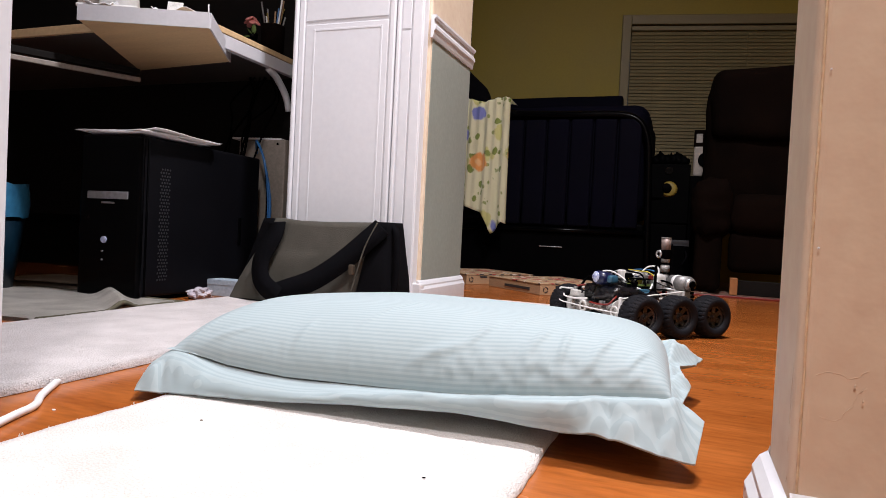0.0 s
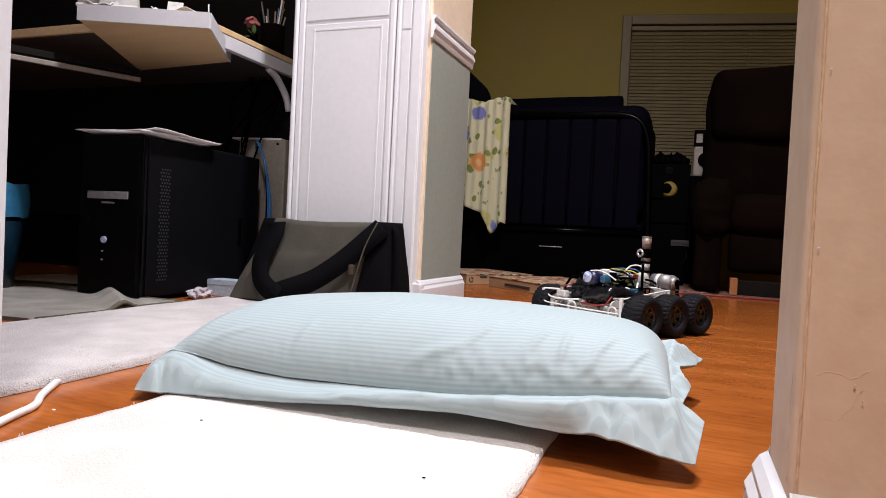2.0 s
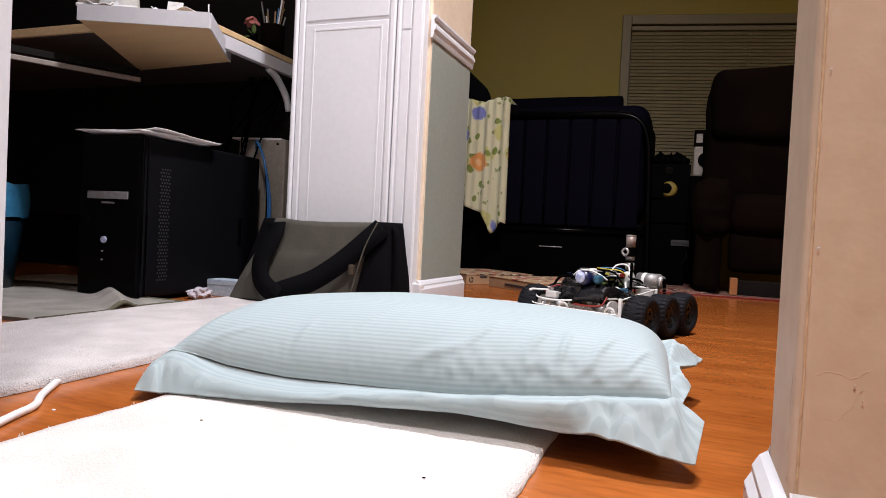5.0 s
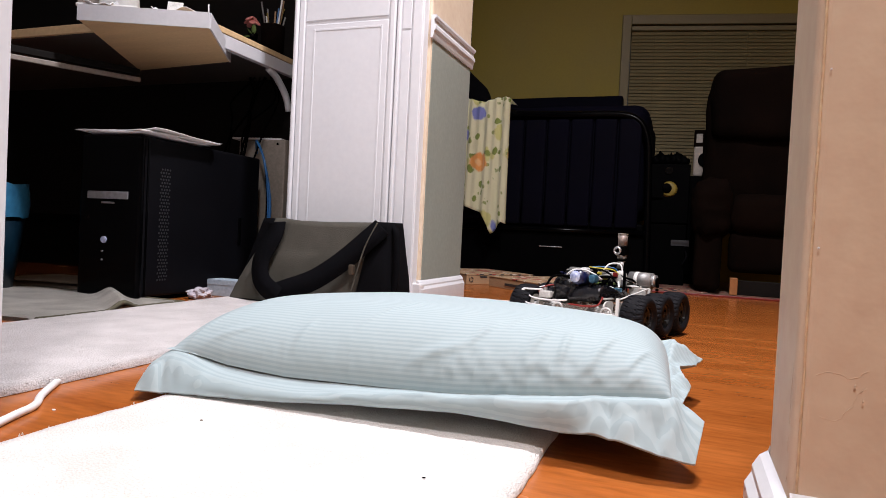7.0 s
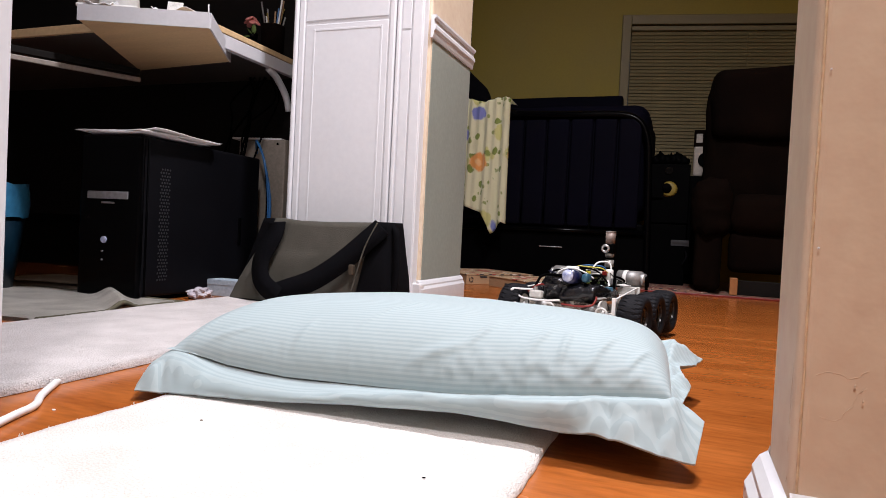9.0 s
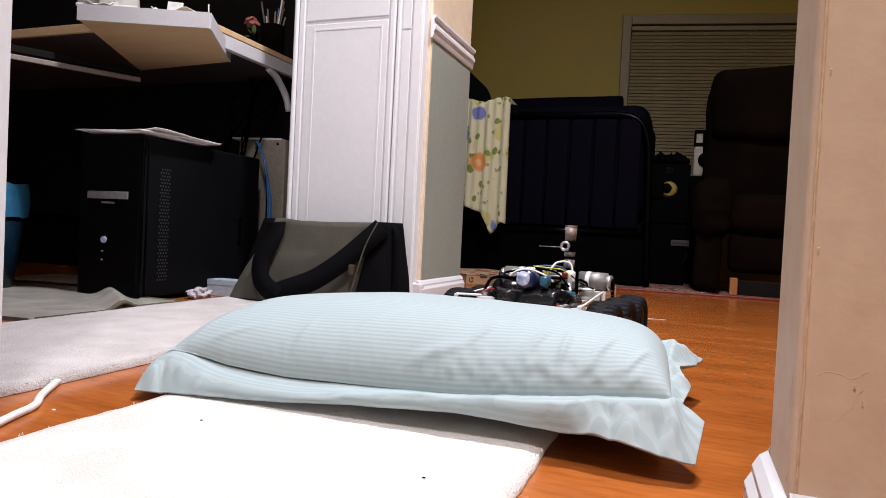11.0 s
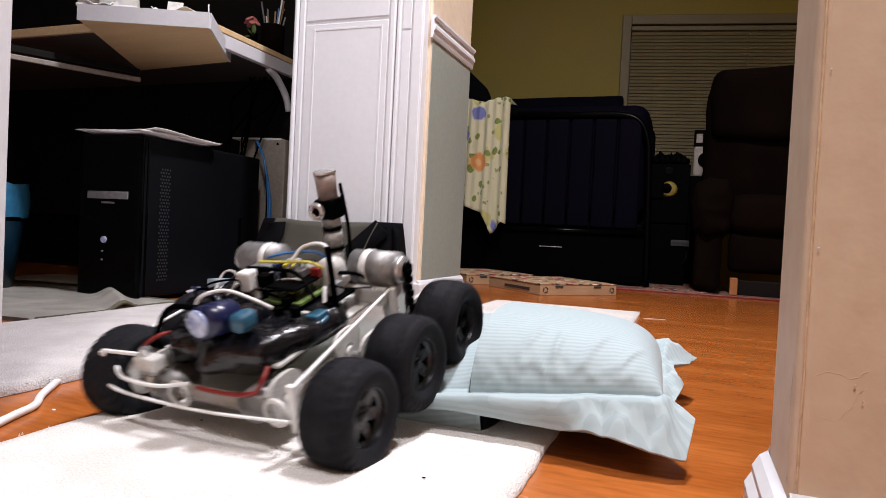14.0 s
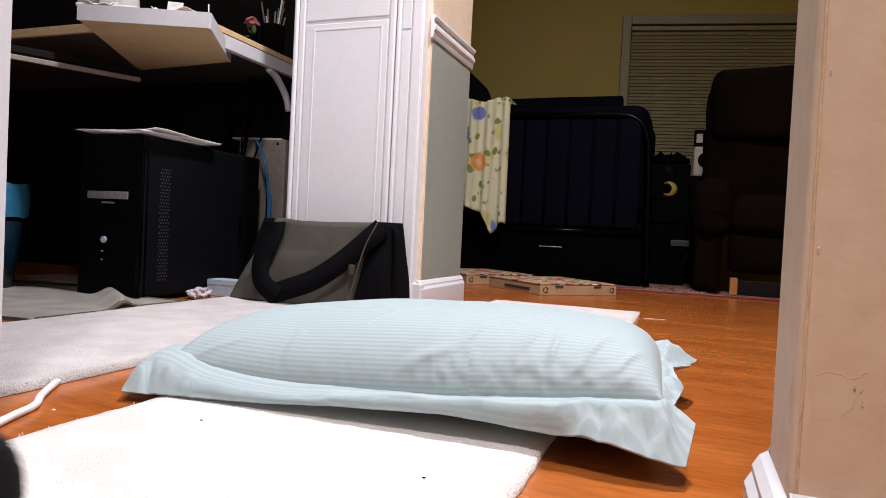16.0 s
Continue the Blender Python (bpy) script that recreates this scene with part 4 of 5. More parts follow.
def hull(w0, w1, d0, d1, h, seed, nx=30, nz=16, lean=0.012, pleats=0.0, sag=0.0):
    """A soft bag body, wider at the foot."""
    bm = bmesh.new()
    rows = []
    for k in range(nz + 1):
        t = k / nz
        w, d = w0 + (w1 - w0) * t ** 1.2, d0 + (d1 - d0) * t
        row = []
        for i in range(2 * nx):
            a = 2 * math.pi * i / (2 * nx)
            c, s = math.cos(a), math.sin(a)
            x, y = math.copysign(abs(c) ** 0.35, c) * w / 2, math.copysign(abs(s) ** 0.5, s) * d / 2
            b = 0.009 * noise.noise(Vector((x * 13, y * 9 + seed, t * 2.5))) * math.sin(math.pi * min(1, t + 0.15))
            b += 0.007 * pleats * (0.3 + t) * (1 - abs(math.sin((x * 26 + seed + 0.6 * t)))) ** 3
            z = h * t - (sag * (1 - (x / w * 2) ** 2) * t if t > 0.6 else 0)
            row.append(bm.verts.new((x + lean * t, y + b, z)))
        rows.append(row)
    for r0, r1 in zip(rows, rows[1:]):
        for i in range(2 * nx):
            bm.faces.new((r0[i], r0[(i + 1) % (2 * nx)], r1[(i + 1) % (2 * nx)], r1[i]))
    bm.faces.new(rows[0])
    bm.faces.new(rows[-1])
    return bm


part("body", hull(0.445, 0.345, 0.16, 0.075, 0.240, 2, 60, 20, 0.085, -1.0, 0.010), M["canvas"], bag, "olive grey canvas body", True).location = (-0.0225, 0, 0)
part("side_gusset", hull(0.118, 0.046, 0.172, 0.085, 0.240, 6, 14, lean=0.014), M["webbing"], bag, "black side gusset", True).location = (0.220, 0.0, 0)
part("side_gusset", hull(0.070, 0.062, 0.10, 0.05, 0.238, 9, 14, lean=0.085), M["webbing"], bag, "black side gusset", True).location = (-0.222, 0.022, 0)


def ribbon(points, w, t=0.004, n=10):
    """A strap: a flat band through points, its width across the way it hangs."""
    pts = bend(points, n)
    bm = bmesh.new()
    rows = []
    for i, p in enumerate(pts):
        d = (pts[min(i + 1, len(pts) - 1)] - pts[max(i - 1, 0)]).normalized()
        out = Vector((0, -1, 0.12))
        s = d.cross(out).normalized() * w / 2
        o = d.cross(s).normalized() * t
        rows.append([bm.verts.new(q) for q in (p - s, p + s, p + s + o, p - s + o)])
    for a, b in zip(rows, rows[1:]):
        for i in range(4):
            bm.faces.new((a[i], a[(i + 1) % 4], b[(i + 1) % 4], b[i]))
    bm.faces.new(rows[0])
    bm.faces.new(rows[-1])
    return bm


part("strap", ribbon([(0.240, -0.052, 0.228), (0.212, -0.070, 0.196), (0.168, -0.082, 0.154), (0.122, -0.092, 0.116), (0.064, -0.100, 0.080), (-0.012, -0.102, 0.052), (-0.070, -0.098, 0.030)], 0.054), M["webbing"], bag, "wide black shoulder strap", True)
part("strap", ribbon([(-0.082, -0.050, 0.228), (-0.080, -0.066, 0.190), (-0.104, -0.084, 0.125), (-0.088, -0.098, 0.070), (-0.030, -0.107, 0.034)], 0.052), M["webbing"], bag, "wide black shoulder strap", True)
part("side_strap", ribbon([(0.252, -0.03, 0.230), (0.274, -0.040, 0.205), (0.282, -0.05, 0.11), (0.270, -0.05, 0.03)], 0.02), M["webbing"], bag, "", True)
part("piping", tube(bend([(0.226, -0.052, 0.238), (0.205, -0.077, 0.17), (0.180, -0.090, 0.06), (0.172, -0.094, 0.02)], 6), 0.0022, 6), M["canvas"], bag)
part("leather_tab", box((0.172, -0.096, 0.104), (0.186, -0.084, 0.130), 0.003), M["brass_tag"], bag)
part("base_band", hull(0.47, 0.455, 0.172, 0.166, 0.016, 3, 30, 2), M["webbing"], bag, "black base band", True)

# small litter
for name, label, place, size, k in (("lint_speck", "dark lint speck on runner rug", (-0.197, 0.508, 0.0125), (0.0017, 0.0009, 0.0006), "black"), ("lint_speck", "small tan crumb on runner rug", (-0.463, 0.545, 0.0125), (0.0018, 0.0014, 0.0010), "beige"),
                                     ("lint_speck", "pale crumb on laminate floor", (-0.652, 0.527, 0.0008), (0.0022, 0.0016, 0.0010), "paper"), ("thread", "pale thread on laminate floor", (-0.075, 1.985, 0.0009), (0.035, 0.0016, 0.0010), "rug")):
    bm = bmesh.new()
    bmesh.ops.create_icosphere(bm, subdivisions=2, radius=1, matrix=Matrix.Translation(place) @ Matrix.Rotation(0.25, 4, "Z") @ Matrix.Diagonal((*size, 1)))
    tagged(link(name, bm, M[k], None, True), label, "lint")
scrap = tagged(link("paper_scrap", sheet(0.05, 0.04, 2, 0.01), M["paper"], None, True), "white paper scrap beside the bag", "paper")
scrap.matrix_basis = pose(-0.715, 1.50, 0.0145, 0, 0, 20)


# ---- far room ----
def cushion(lo, hi, r, seed, amp=0.012, cuts=5):
    """A stuffed block with rounded edges and soft lumps."""
    bm = box(lo, hi, r, seg=4)
    bmesh.ops.subdivide_edges(bm, edges=[e for e in bm.edges if e.calc_length() > min(0.12, 0.35 * (hi[0] - lo[0]))], cuts=cuts, use_grid_fill=True)
    c = (Vector(lo) + Vector(hi)) / 2
    for v in bm.verts:
        d = (v.co - c).normalized()
        v.co += d * amp * noise.noise(v.co * (6 if hi[0] - lo[0] > 0.2 else 30) + Vector((seed, 0, 0)))
    return bm


carpet = tagged(link("patterned_carpet", box((-1.9, 3.10, 0.0), (1.7, 4.25, 0.008), 0.002), M["oriental"]), "patterned red and cream carpet on laminate floor", "rug")
part("border", box((-1.9, 3.085, 0.0), (1.7, 3.102, 0.009), 0.002), M["red"], carpet, "dark red carpet border")
for i, x in enumerate((-0.07, -0.03, 0.02)):
    bm = bmesh.new()
    bmesh.ops.create_icosphere(bm, subdivisions=3, radius=0.1, matrix=Matrix.Translation((x, 3.16 + 0.02 * i, 0.004)) @ Matrix.Diagonal((1.2, 0.5, 0.16, 1)))
    part("ripple", bm, M["oriental"], carpet, "", True)


def pizza_box(m, label):
    t = thing("pizza_box", label, "box", m, "pizza boxes on the floor")
    part("tray", box((-0.19, -0.19, 0), (0.19, 0.19, 0.040), 0.002), M["cardboard"], t)
    part("lid", box((-0.192, -0.192, 0.041), (0.192, 0.192, 0.046), 0.0015), M["pizza_top"], t, "printed cardboard lid")
    for x in (-0.165, 0.165):
        bm = bmesh.new()
        for k in range(3):
            a = 2 * math.pi * k / 3
            tube([(x + 0.010 * math.cos(a + q), -0.1912, 0.021 + 0.010 * math.sin(a + q)) for q in (0.2, 0.7, 1.2, 1.7)], 0.0022, 5, bm)
        part("printed_mark", bm, M["ink"], t)
    for x in (-0.10, 0.09):
        part("tab_slot", box((x - 0.018, -0.1925, 0.030), (x + 0.018, -0.189, 0.037)), M["ink"], t)
    part("printed_bar", box((-0.1925, -0.12, 0.014), (-0.189, 0.06, 0.024)), M["ink"], t)
    return t


pizza_box(pose(-0.527, 2.732, 0, 0, 0, 47.5), "printed cardboard pizza box lying on floor")
pizza_box(pose(-0.93, 2.98, 0.0, 0, 0, 52), "printed cardboard pizza box partly behind wall end")

futon = thing("futon_sofa", "navy futon sofa with black slatted metal arm", "sofa", pose(0, 0, 0))
FY = 3.26
arm_pts = [(-0.172, FY, 0.0), (-0.180, FY, 0.3), (-0.192, FY, 0.62), (-0.205, FY, 0.73), (-0.245, FY, 0.805), (-0.34, FY, 0.838), (-0.6, FY, 0.842), (-0.95, FY, 0.85), (-1.10, FY, 0.83), (-1.15, FY, 0.74), (-1.155, FY, 0.4), (-1.155, FY, 0.0)]
part("arm_frame", tube(bend(arm_pts, 6), 0.017, 12), M["pc_front"], futon, "glossy black tubular arm frame", True)
part("lower_rail", rod((-1.15, FY, 0.265), (-0.18, FY, 0.265), 0.014, 12), M["pc_front"], futon, "glossy black tubular rail", True)
for i in range(8):
    x = -0.282 - i * 0.116
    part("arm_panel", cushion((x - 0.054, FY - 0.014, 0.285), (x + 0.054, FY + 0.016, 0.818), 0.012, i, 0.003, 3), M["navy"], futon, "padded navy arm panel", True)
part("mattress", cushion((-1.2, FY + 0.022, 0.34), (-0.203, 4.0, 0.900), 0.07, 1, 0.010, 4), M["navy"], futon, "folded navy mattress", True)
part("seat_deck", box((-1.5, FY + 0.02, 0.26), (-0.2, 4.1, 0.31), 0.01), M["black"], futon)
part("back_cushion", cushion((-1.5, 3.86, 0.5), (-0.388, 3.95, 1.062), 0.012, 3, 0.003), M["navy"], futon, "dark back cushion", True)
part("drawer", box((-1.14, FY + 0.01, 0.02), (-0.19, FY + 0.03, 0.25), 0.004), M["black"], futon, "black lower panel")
part("drawer_pull", box((-0.70, FY + 0.001, 0.176), (-0.585, FY + 0.010, 0.182), 0.002), M["chrome"], futon, "thin bright drawer pull")
for x in (-1.45, -0.21):
    part("leg", rod((x, 4.0, 0), (x, 4.0, 0.27), 0.018, 10), M["black"], futon)

bm = bmesh.new()
g = []
NX, NZ = 34, 40
for j in range(NZ + 1):
    t = j / NZ
    row = []
    for i in range(NX + 1):
        s = i / NX
        foot = 0.395 - 0.115 * s - 0.085 * max(0.0, 1 - abs(s - 0.74) / 0.17)
        top = 0.905 + 0.010 * math.sin(s * 9)
        z = top + (foot - top) * t
        x = -1.150 + 0.292 * s + 0.012 * t * s
        f = 0.015 * math.sin(s * 21 + 0.8 * t) * (0.4 + 0.6 * t) + 0.010 * math.sin(s * 43 + 2 * t)
        row.append(bm.verts.new((x, 3.150 - f - 0.010 * t, z)))
    g.append(row)
back = [bm.verts.new((v.co.x, 3.28, v.co.z - 0.01)) for v in g[0]]
for i in range(NX):
    bm.faces.new((back[i], back[i + 1], g[0][i + 1], g[0][i]))
    for j in range(NZ):
        bm.faces.new((g[j][i], g[j][i + 1], g[j + 1][i + 1], g[j + 1][i]))
bmesh.ops.solidify(bm, geom=bm.faces[:], thickness=0.003)
tagged(link("floral_towel", bm, M["towel"], None, True), "pale yellow floral towel draped over sofa arm", "towel")
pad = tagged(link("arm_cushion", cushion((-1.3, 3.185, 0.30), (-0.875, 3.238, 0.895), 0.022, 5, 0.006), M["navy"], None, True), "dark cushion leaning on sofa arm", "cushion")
pad.location.z = 0.0
bm = cushion((-1.75, 3.75, 1.0), (-1.17, 3.86, 1.33), 0.04, 8, 0.03)
for v in bm.verts:
    v.co.z -= max(0.0, v.co.x + 1.42) * 0.95
tagged(link("draped_coat", bm, M["webbing"], None, True), "black coat thrown over sofa back", "coat")

spk = thing("loudspeaker", "black loudspeaker with ochre cone on stand", "speaker", pose(-0.105, 3.70, 0))
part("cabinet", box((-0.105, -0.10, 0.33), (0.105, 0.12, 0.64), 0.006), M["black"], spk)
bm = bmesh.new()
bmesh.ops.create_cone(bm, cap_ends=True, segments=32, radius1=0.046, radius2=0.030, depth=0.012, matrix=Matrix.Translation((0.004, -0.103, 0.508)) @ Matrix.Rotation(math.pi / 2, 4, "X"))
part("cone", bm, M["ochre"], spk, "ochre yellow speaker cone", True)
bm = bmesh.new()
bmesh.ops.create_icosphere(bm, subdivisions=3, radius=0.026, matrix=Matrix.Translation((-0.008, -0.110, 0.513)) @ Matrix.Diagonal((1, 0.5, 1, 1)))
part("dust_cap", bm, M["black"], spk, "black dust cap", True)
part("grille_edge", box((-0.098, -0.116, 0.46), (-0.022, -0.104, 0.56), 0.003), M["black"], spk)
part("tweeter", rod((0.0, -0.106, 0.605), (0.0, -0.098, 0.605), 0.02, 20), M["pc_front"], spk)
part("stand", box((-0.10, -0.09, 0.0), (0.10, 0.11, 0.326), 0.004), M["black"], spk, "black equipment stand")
part("label_plate", box((0.028, -0.094, 0.214), (0.118, -0.089, 0.244), 0.001), M["vent"], spk, "grey label plate")
part("label_bar", box((0.034, -0.0965, 0.225), (0.112, -0.0935, 0.233)), M["ink"], spk)
part("hook", tube(bend([(0.10, -0.095, 0.19), (0.108, -0.105, 0.16), (0.09, -0.105, 0.12)], 4), 0.005, 6), M["webbing"], spk)
r = random.Random(3)
for i in range(6):
    bm = bmesh.new()
    x = -0.175 + 0.028 * i
    bmesh.ops.create_icosphere(bm, subdivisions=2, radius=0.03, matrix=Matrix.Translation((x, 3.68, 0.662 + r.uniform(0, 0.012))))
    for v in bm.verts:
        v.co.z += 0.35 * max(0.0, v.co.z - 0.66) * noise.noise(v.co * 40) * 4
        v.co.z = max(0.641, v.co.z)
    tagged(link("headphone_pad", bm, M["black"], None, True), "small black object heaped on loudspeaker", "clutter", "clutter on the loudspeaker")
dev = thing("white_device", "white boxy device with black round opening", "device", pose(0.045, 3.88, 0))
part("pedestal", box((-0.06, -0.06, 0), (0.12, 0.1, 0.60), 0.004), M["black"], dev, "black pedestal")
part("housing", box((-0.035, -0.05, 0.602), (0.10, 0.08, 0.765), 0.008), M["beige"], dev)
part("opening", rod((0.03, -0.055, 0.69), (0.03, -0.045, 0.69), 0.042, 24), M["black"], dev, "black round opening")
can = thing("dark_tin", "dark red tin box on white device", "tin", pose(0.04, 3.88, 0.766))
part("tin", box((-0.032, -0.035, 0), (0.04, 0.035, 0.092), 0.003), M["brown"], can)
part("tin_label", box((-0.020, -0.037, 0.02), (0.012, -0.034, 0.07)), M["beige"], can)

rec = thing("recliner", "brown plush recliner with padded arms, darkened for shade", "armchair", pose(0, 0, 0))
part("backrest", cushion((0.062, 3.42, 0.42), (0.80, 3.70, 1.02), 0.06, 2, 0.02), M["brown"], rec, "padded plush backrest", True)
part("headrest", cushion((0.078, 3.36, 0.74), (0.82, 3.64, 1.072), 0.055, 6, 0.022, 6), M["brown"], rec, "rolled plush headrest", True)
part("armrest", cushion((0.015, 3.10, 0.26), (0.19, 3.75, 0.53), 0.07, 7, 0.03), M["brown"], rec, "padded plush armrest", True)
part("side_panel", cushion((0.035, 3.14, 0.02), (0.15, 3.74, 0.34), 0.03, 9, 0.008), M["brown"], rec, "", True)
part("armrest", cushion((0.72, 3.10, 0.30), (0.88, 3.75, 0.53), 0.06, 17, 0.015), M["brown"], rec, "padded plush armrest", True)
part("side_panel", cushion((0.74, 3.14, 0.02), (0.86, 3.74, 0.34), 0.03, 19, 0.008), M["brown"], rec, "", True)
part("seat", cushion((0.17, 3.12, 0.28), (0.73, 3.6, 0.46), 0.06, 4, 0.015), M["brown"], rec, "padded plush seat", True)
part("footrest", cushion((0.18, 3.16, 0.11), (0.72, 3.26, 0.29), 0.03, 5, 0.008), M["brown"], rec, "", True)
part("leg", box((0.19, 3.15, 0.009), (0.222, 3.20, 0.085), 0.003), M["orange_wood"], rec, "orange wooden leg")
part("base_board", box((0.222, 3.19, 0.009), (0.72, 3.21, 0.075), 0.003), M["nook"], rec, "dark wooden base board")
cap_t = tagged(link("black_knob", rod((0.065, 3.90, 0.94), (0.11, 3.90, 0.94), 0.03, 16), M["black"], None, True), "black round object on dark tin", "clutter")
cap_t.location.z = -0.05

# ---- the rover ----
rover = thing("rover", "six-wheeled robot rover with sensor mast and headlight", "robot")
TRACK, STEP, RAD = 0.157, 0.104, 0.051


def tyre_mesh():
    """A balloon tyre with low chevron blocks cut into the crown."""
    bm = bmesh.new()
    half_prof = [(0.015, 0.0262), (0.0215, 0.0276), (0.0256, 0.0325), (0.0268, 0.0385), (0.0258, 0.0432), (0.0235, 0.0462), (0.0205, 0.0482), (0.0160, 0.0497), (0.0110, 0.0505), (0.0055, 0.0509)]
    prof = [(-x, q) for x, q in half_prof] + [(0.0, 0.051)] + half_prof[::-1]
    n = 168
    rings = []
    for x, q in prof:
        ring = []
        for k in range(n):
            ph = (k * 28 / n + abs(x) / 0.045 + (0.5 if x > 0 else 0)) % 1
            r = q
            if 0.043 < q < 0.0508 and ph < 0.3:
                r -= 0.0019 if q > 0.046 else 0.0009
            if q > 0.0508:
                r -= 0.0012 if (k * 14 // n) % 2 else 0.0
            ring.append(bm.verts.new((x, r * math.cos(2 * math.pi * k / n), r * math.sin(2 * math.pi * k / n))))
        rings.append(ring)
    for a, b in zip(rings, rings[1:] + rings[:1]):
        for k in range(n):
            bm.faces.new((a[k], a[(k + 1) % n], b[(k + 1) % n], b[k]))
    bmesh.ops.recalc_face_normals(bm, faces=bm.faces)
    me = bpy.data.meshes.new("tyre")
    bm.to_mesh(me)
    bm.free()
    me.materials.append(M["rubber"])
    for f in me.polygons:
        f.use_smooth = math.hypot(f.center.y, f.center.z) < 0.0425
    return me


def rim_mesh(side):
    """A dished wheel: one sheet of barrel, lip and face, with six wedge-shaped holes through the face, and a back
    painted dark as the shade within.
    """
    bm = bmesh.new()
    n = 72
    # out along the axle, radius
    prof = [(-0.014, 0.0255), (0.012, 0.0258), (0.0205, 0.0280), (0.0212, 0.0276), (0.0206, 0.0268), (0.0160, 0.0258), (0.0140, 0.0228), (0.0132, 0.0190), (0.0126, 0.0155), (0.0122, 0.0120),
            (0.0122, 0.0090), (0.0135, 0.0082), (0.0138, 0.0050), (0.0160, 0.0046), (0.0162, 0.0010)]
    rings = [[bm.verts.new((side * x, q * math.cos(2 * math.pi * k / n), q * math.sin(2 * math.pi * k / n))) for k in range(n)] for x, q in prof]
    for i, (a, b) in enumerate(zip(rings, rings[1:])):
        q = (prof[i][1] + prof[i + 1][1]) / 2
        for k in range(n):
            off = abs((k + 0.5) % 12 - 6)
            if 6 <= i <= 8 and off < (q - 0.0095) * 300:
                continue
            bm.faces.new((a[k], a[(k + 1) % n], b[(k + 1) % n], b[k]))
    # Black backing puts the darkness inside the rim into the holes.
    back = bm.verts.new((side * -0.014, 0, 0))
    for k in range(n):
        bm.faces.new((rings[0][k], rings[0][(k + 1) % n], back)).material_index = 1
    bm.faces.new(rings[-1])
    bmesh.ops.recalc_face_normals(bm, faces=bm.faces)
    me = bpy.data.meshes.new("wheel")
    bm.to_mesh(me)
    bm.free()
    me.materials.append(M["rim"])
    me.materials.append(M["black"])
    return me


TYRE = tyre_mesh()
RIMS = {1: rim_mesh(1), -1: rim_mesh(-1)}
WHEELS = []
for side in (1, -1):
    for k in (-1, 0, 1):
        w = new("wheel", RIMS[side])
        w.parent = rover
        tagged(w, "dark grey six-spoke wheel rim")
        tt = new("tyre", TYRE)
        tt.parent = w
        tagged(tt, "knobbly black rubber tyre")
        WHEELS.append((w, TRACK if side > 0 else -0.128, k * STEP))

RM = M["acrylic"]


def bracket_plate(x, y, name="axle_bracket"):
    """A white plate with a round bearing hole, on edge along the rover."""
    bm = bmesh.new()
    n = 24
    outer, inner = [], []
    for k in range(n):
        a = 2 * math.pi * k / n
        c, s = math.cos(a), math.sin(a)
        e = 0.021 + (0.006 if s > 0.3 else 0)
        outer.append((y + e * math.copysign(abs(c) ** 0.75, c), 0.053 + e * 1.05 * math.copysign(abs(s) ** 0.75, s)))
        inner.append((y + 0.011 * c, 0.053 + 0.011 * s))
    lay = [[bm.verts.new((x + d, *p)) for p in ring] for d in (-0.002, 0.002) for ring in (outer, inner)]
    for k in range(n):
        q = (k + 1) % n
        bm.faces.new((lay[0][k], lay[0][q], lay[1][q], lay[1][k]))
        bm.faces.new((lay[2][k], lay[2][q], lay[3][q], lay[3][k]))
        bm.faces.new((lay[0][k], lay[0][q], lay[2][q], lay[2][k]))
        bm.faces.new((lay[1][k], lay[1][q], lay[3][q], lay[3][k]))
    rod((x - 0.006, y, 0.053), (x + 0.006, y, 0.053), 0.0075, 14, bm)
    part(name, bm, RM, rover, "white acrylic axle bracket")


for x in (-0.108, -0.080, 0.085, 0.118):
    for y in (-STEP, 0, STEP):
        bracket_plate(x, y)
for y in (-STEP, 0, STEP):
    for s in (-1, 1):
        part("axle", rod((s * 0.07, y, 0.051), (s * 0.145, y, 0.051), 0.004, 10), M["steel"], rover, "steel axle")
part("belly_plate", box((-0.085, -0.125, 0.050), (0.085, 0.125, 0.054), 0.001), M["acrylic_clear"], rover, "clear acrylic belly plate")
part("front_plate", box((-0.082, -0.128, 0.048), (0.082, -0.125, 0.066), 0.001), M["acrylic_clear"], rover, "clear acrylic front plate")
part("deck", box((-0.075, -0.10, 0.082), (0.078, 0.10, 0.086), 0.001), M["acrylic"], rover, "white deck plate")
for s in (-1, 1):
    part("side_rail", rod((s * 0.122, -0.135, 0.088), (s * 0.105, 0.10, 0.108), 0.0019, 8), M["white_plastic"], rover, "thin white side rail")
    part("rail_post", box((s * 0.122 - 0.004, -0.139, 0.045), (s * 0.122 + 0.004, -0.133, 0.092), 0.001), M["white_plastic"], rover)
    part("rail_post", box((s * 0.110 - 0.004, 0.06, 0.060), (s * 0.110 + 0.004, 0.066, 0.106), 0.001), M["white_plastic"], rover)
part("front_bar", tube(bend([(-0.120, -0.136, 0.086), (-0.118, -0.142, 0.070), (-0.10, -0.150, 0.060), (-0.04, -0.153, 0.058), (0.03, -0.150, 0.056), (0.120, -0.136, 0.054)], 5), 0.0016, 8), M["white_plastic"], rover, "bent white bumper bar", True)
part("front_bar", tube(bend([(-0.115, -0.13, 0.080), (-0.085, -0.148, 0.074), (-0.035, -0.150, 0.073), (0.0, -0.140, 0.076)], 5), 0.0020, 8), M["white_plastic"], rover, "bent white bumper bar", True)
part("front_rail", rod((-0.122, -0.136, 0.092), (-0.070, -0.134, 0.094), 0.0022, 8), M["white_plastic"], rover, "thin white front rail")
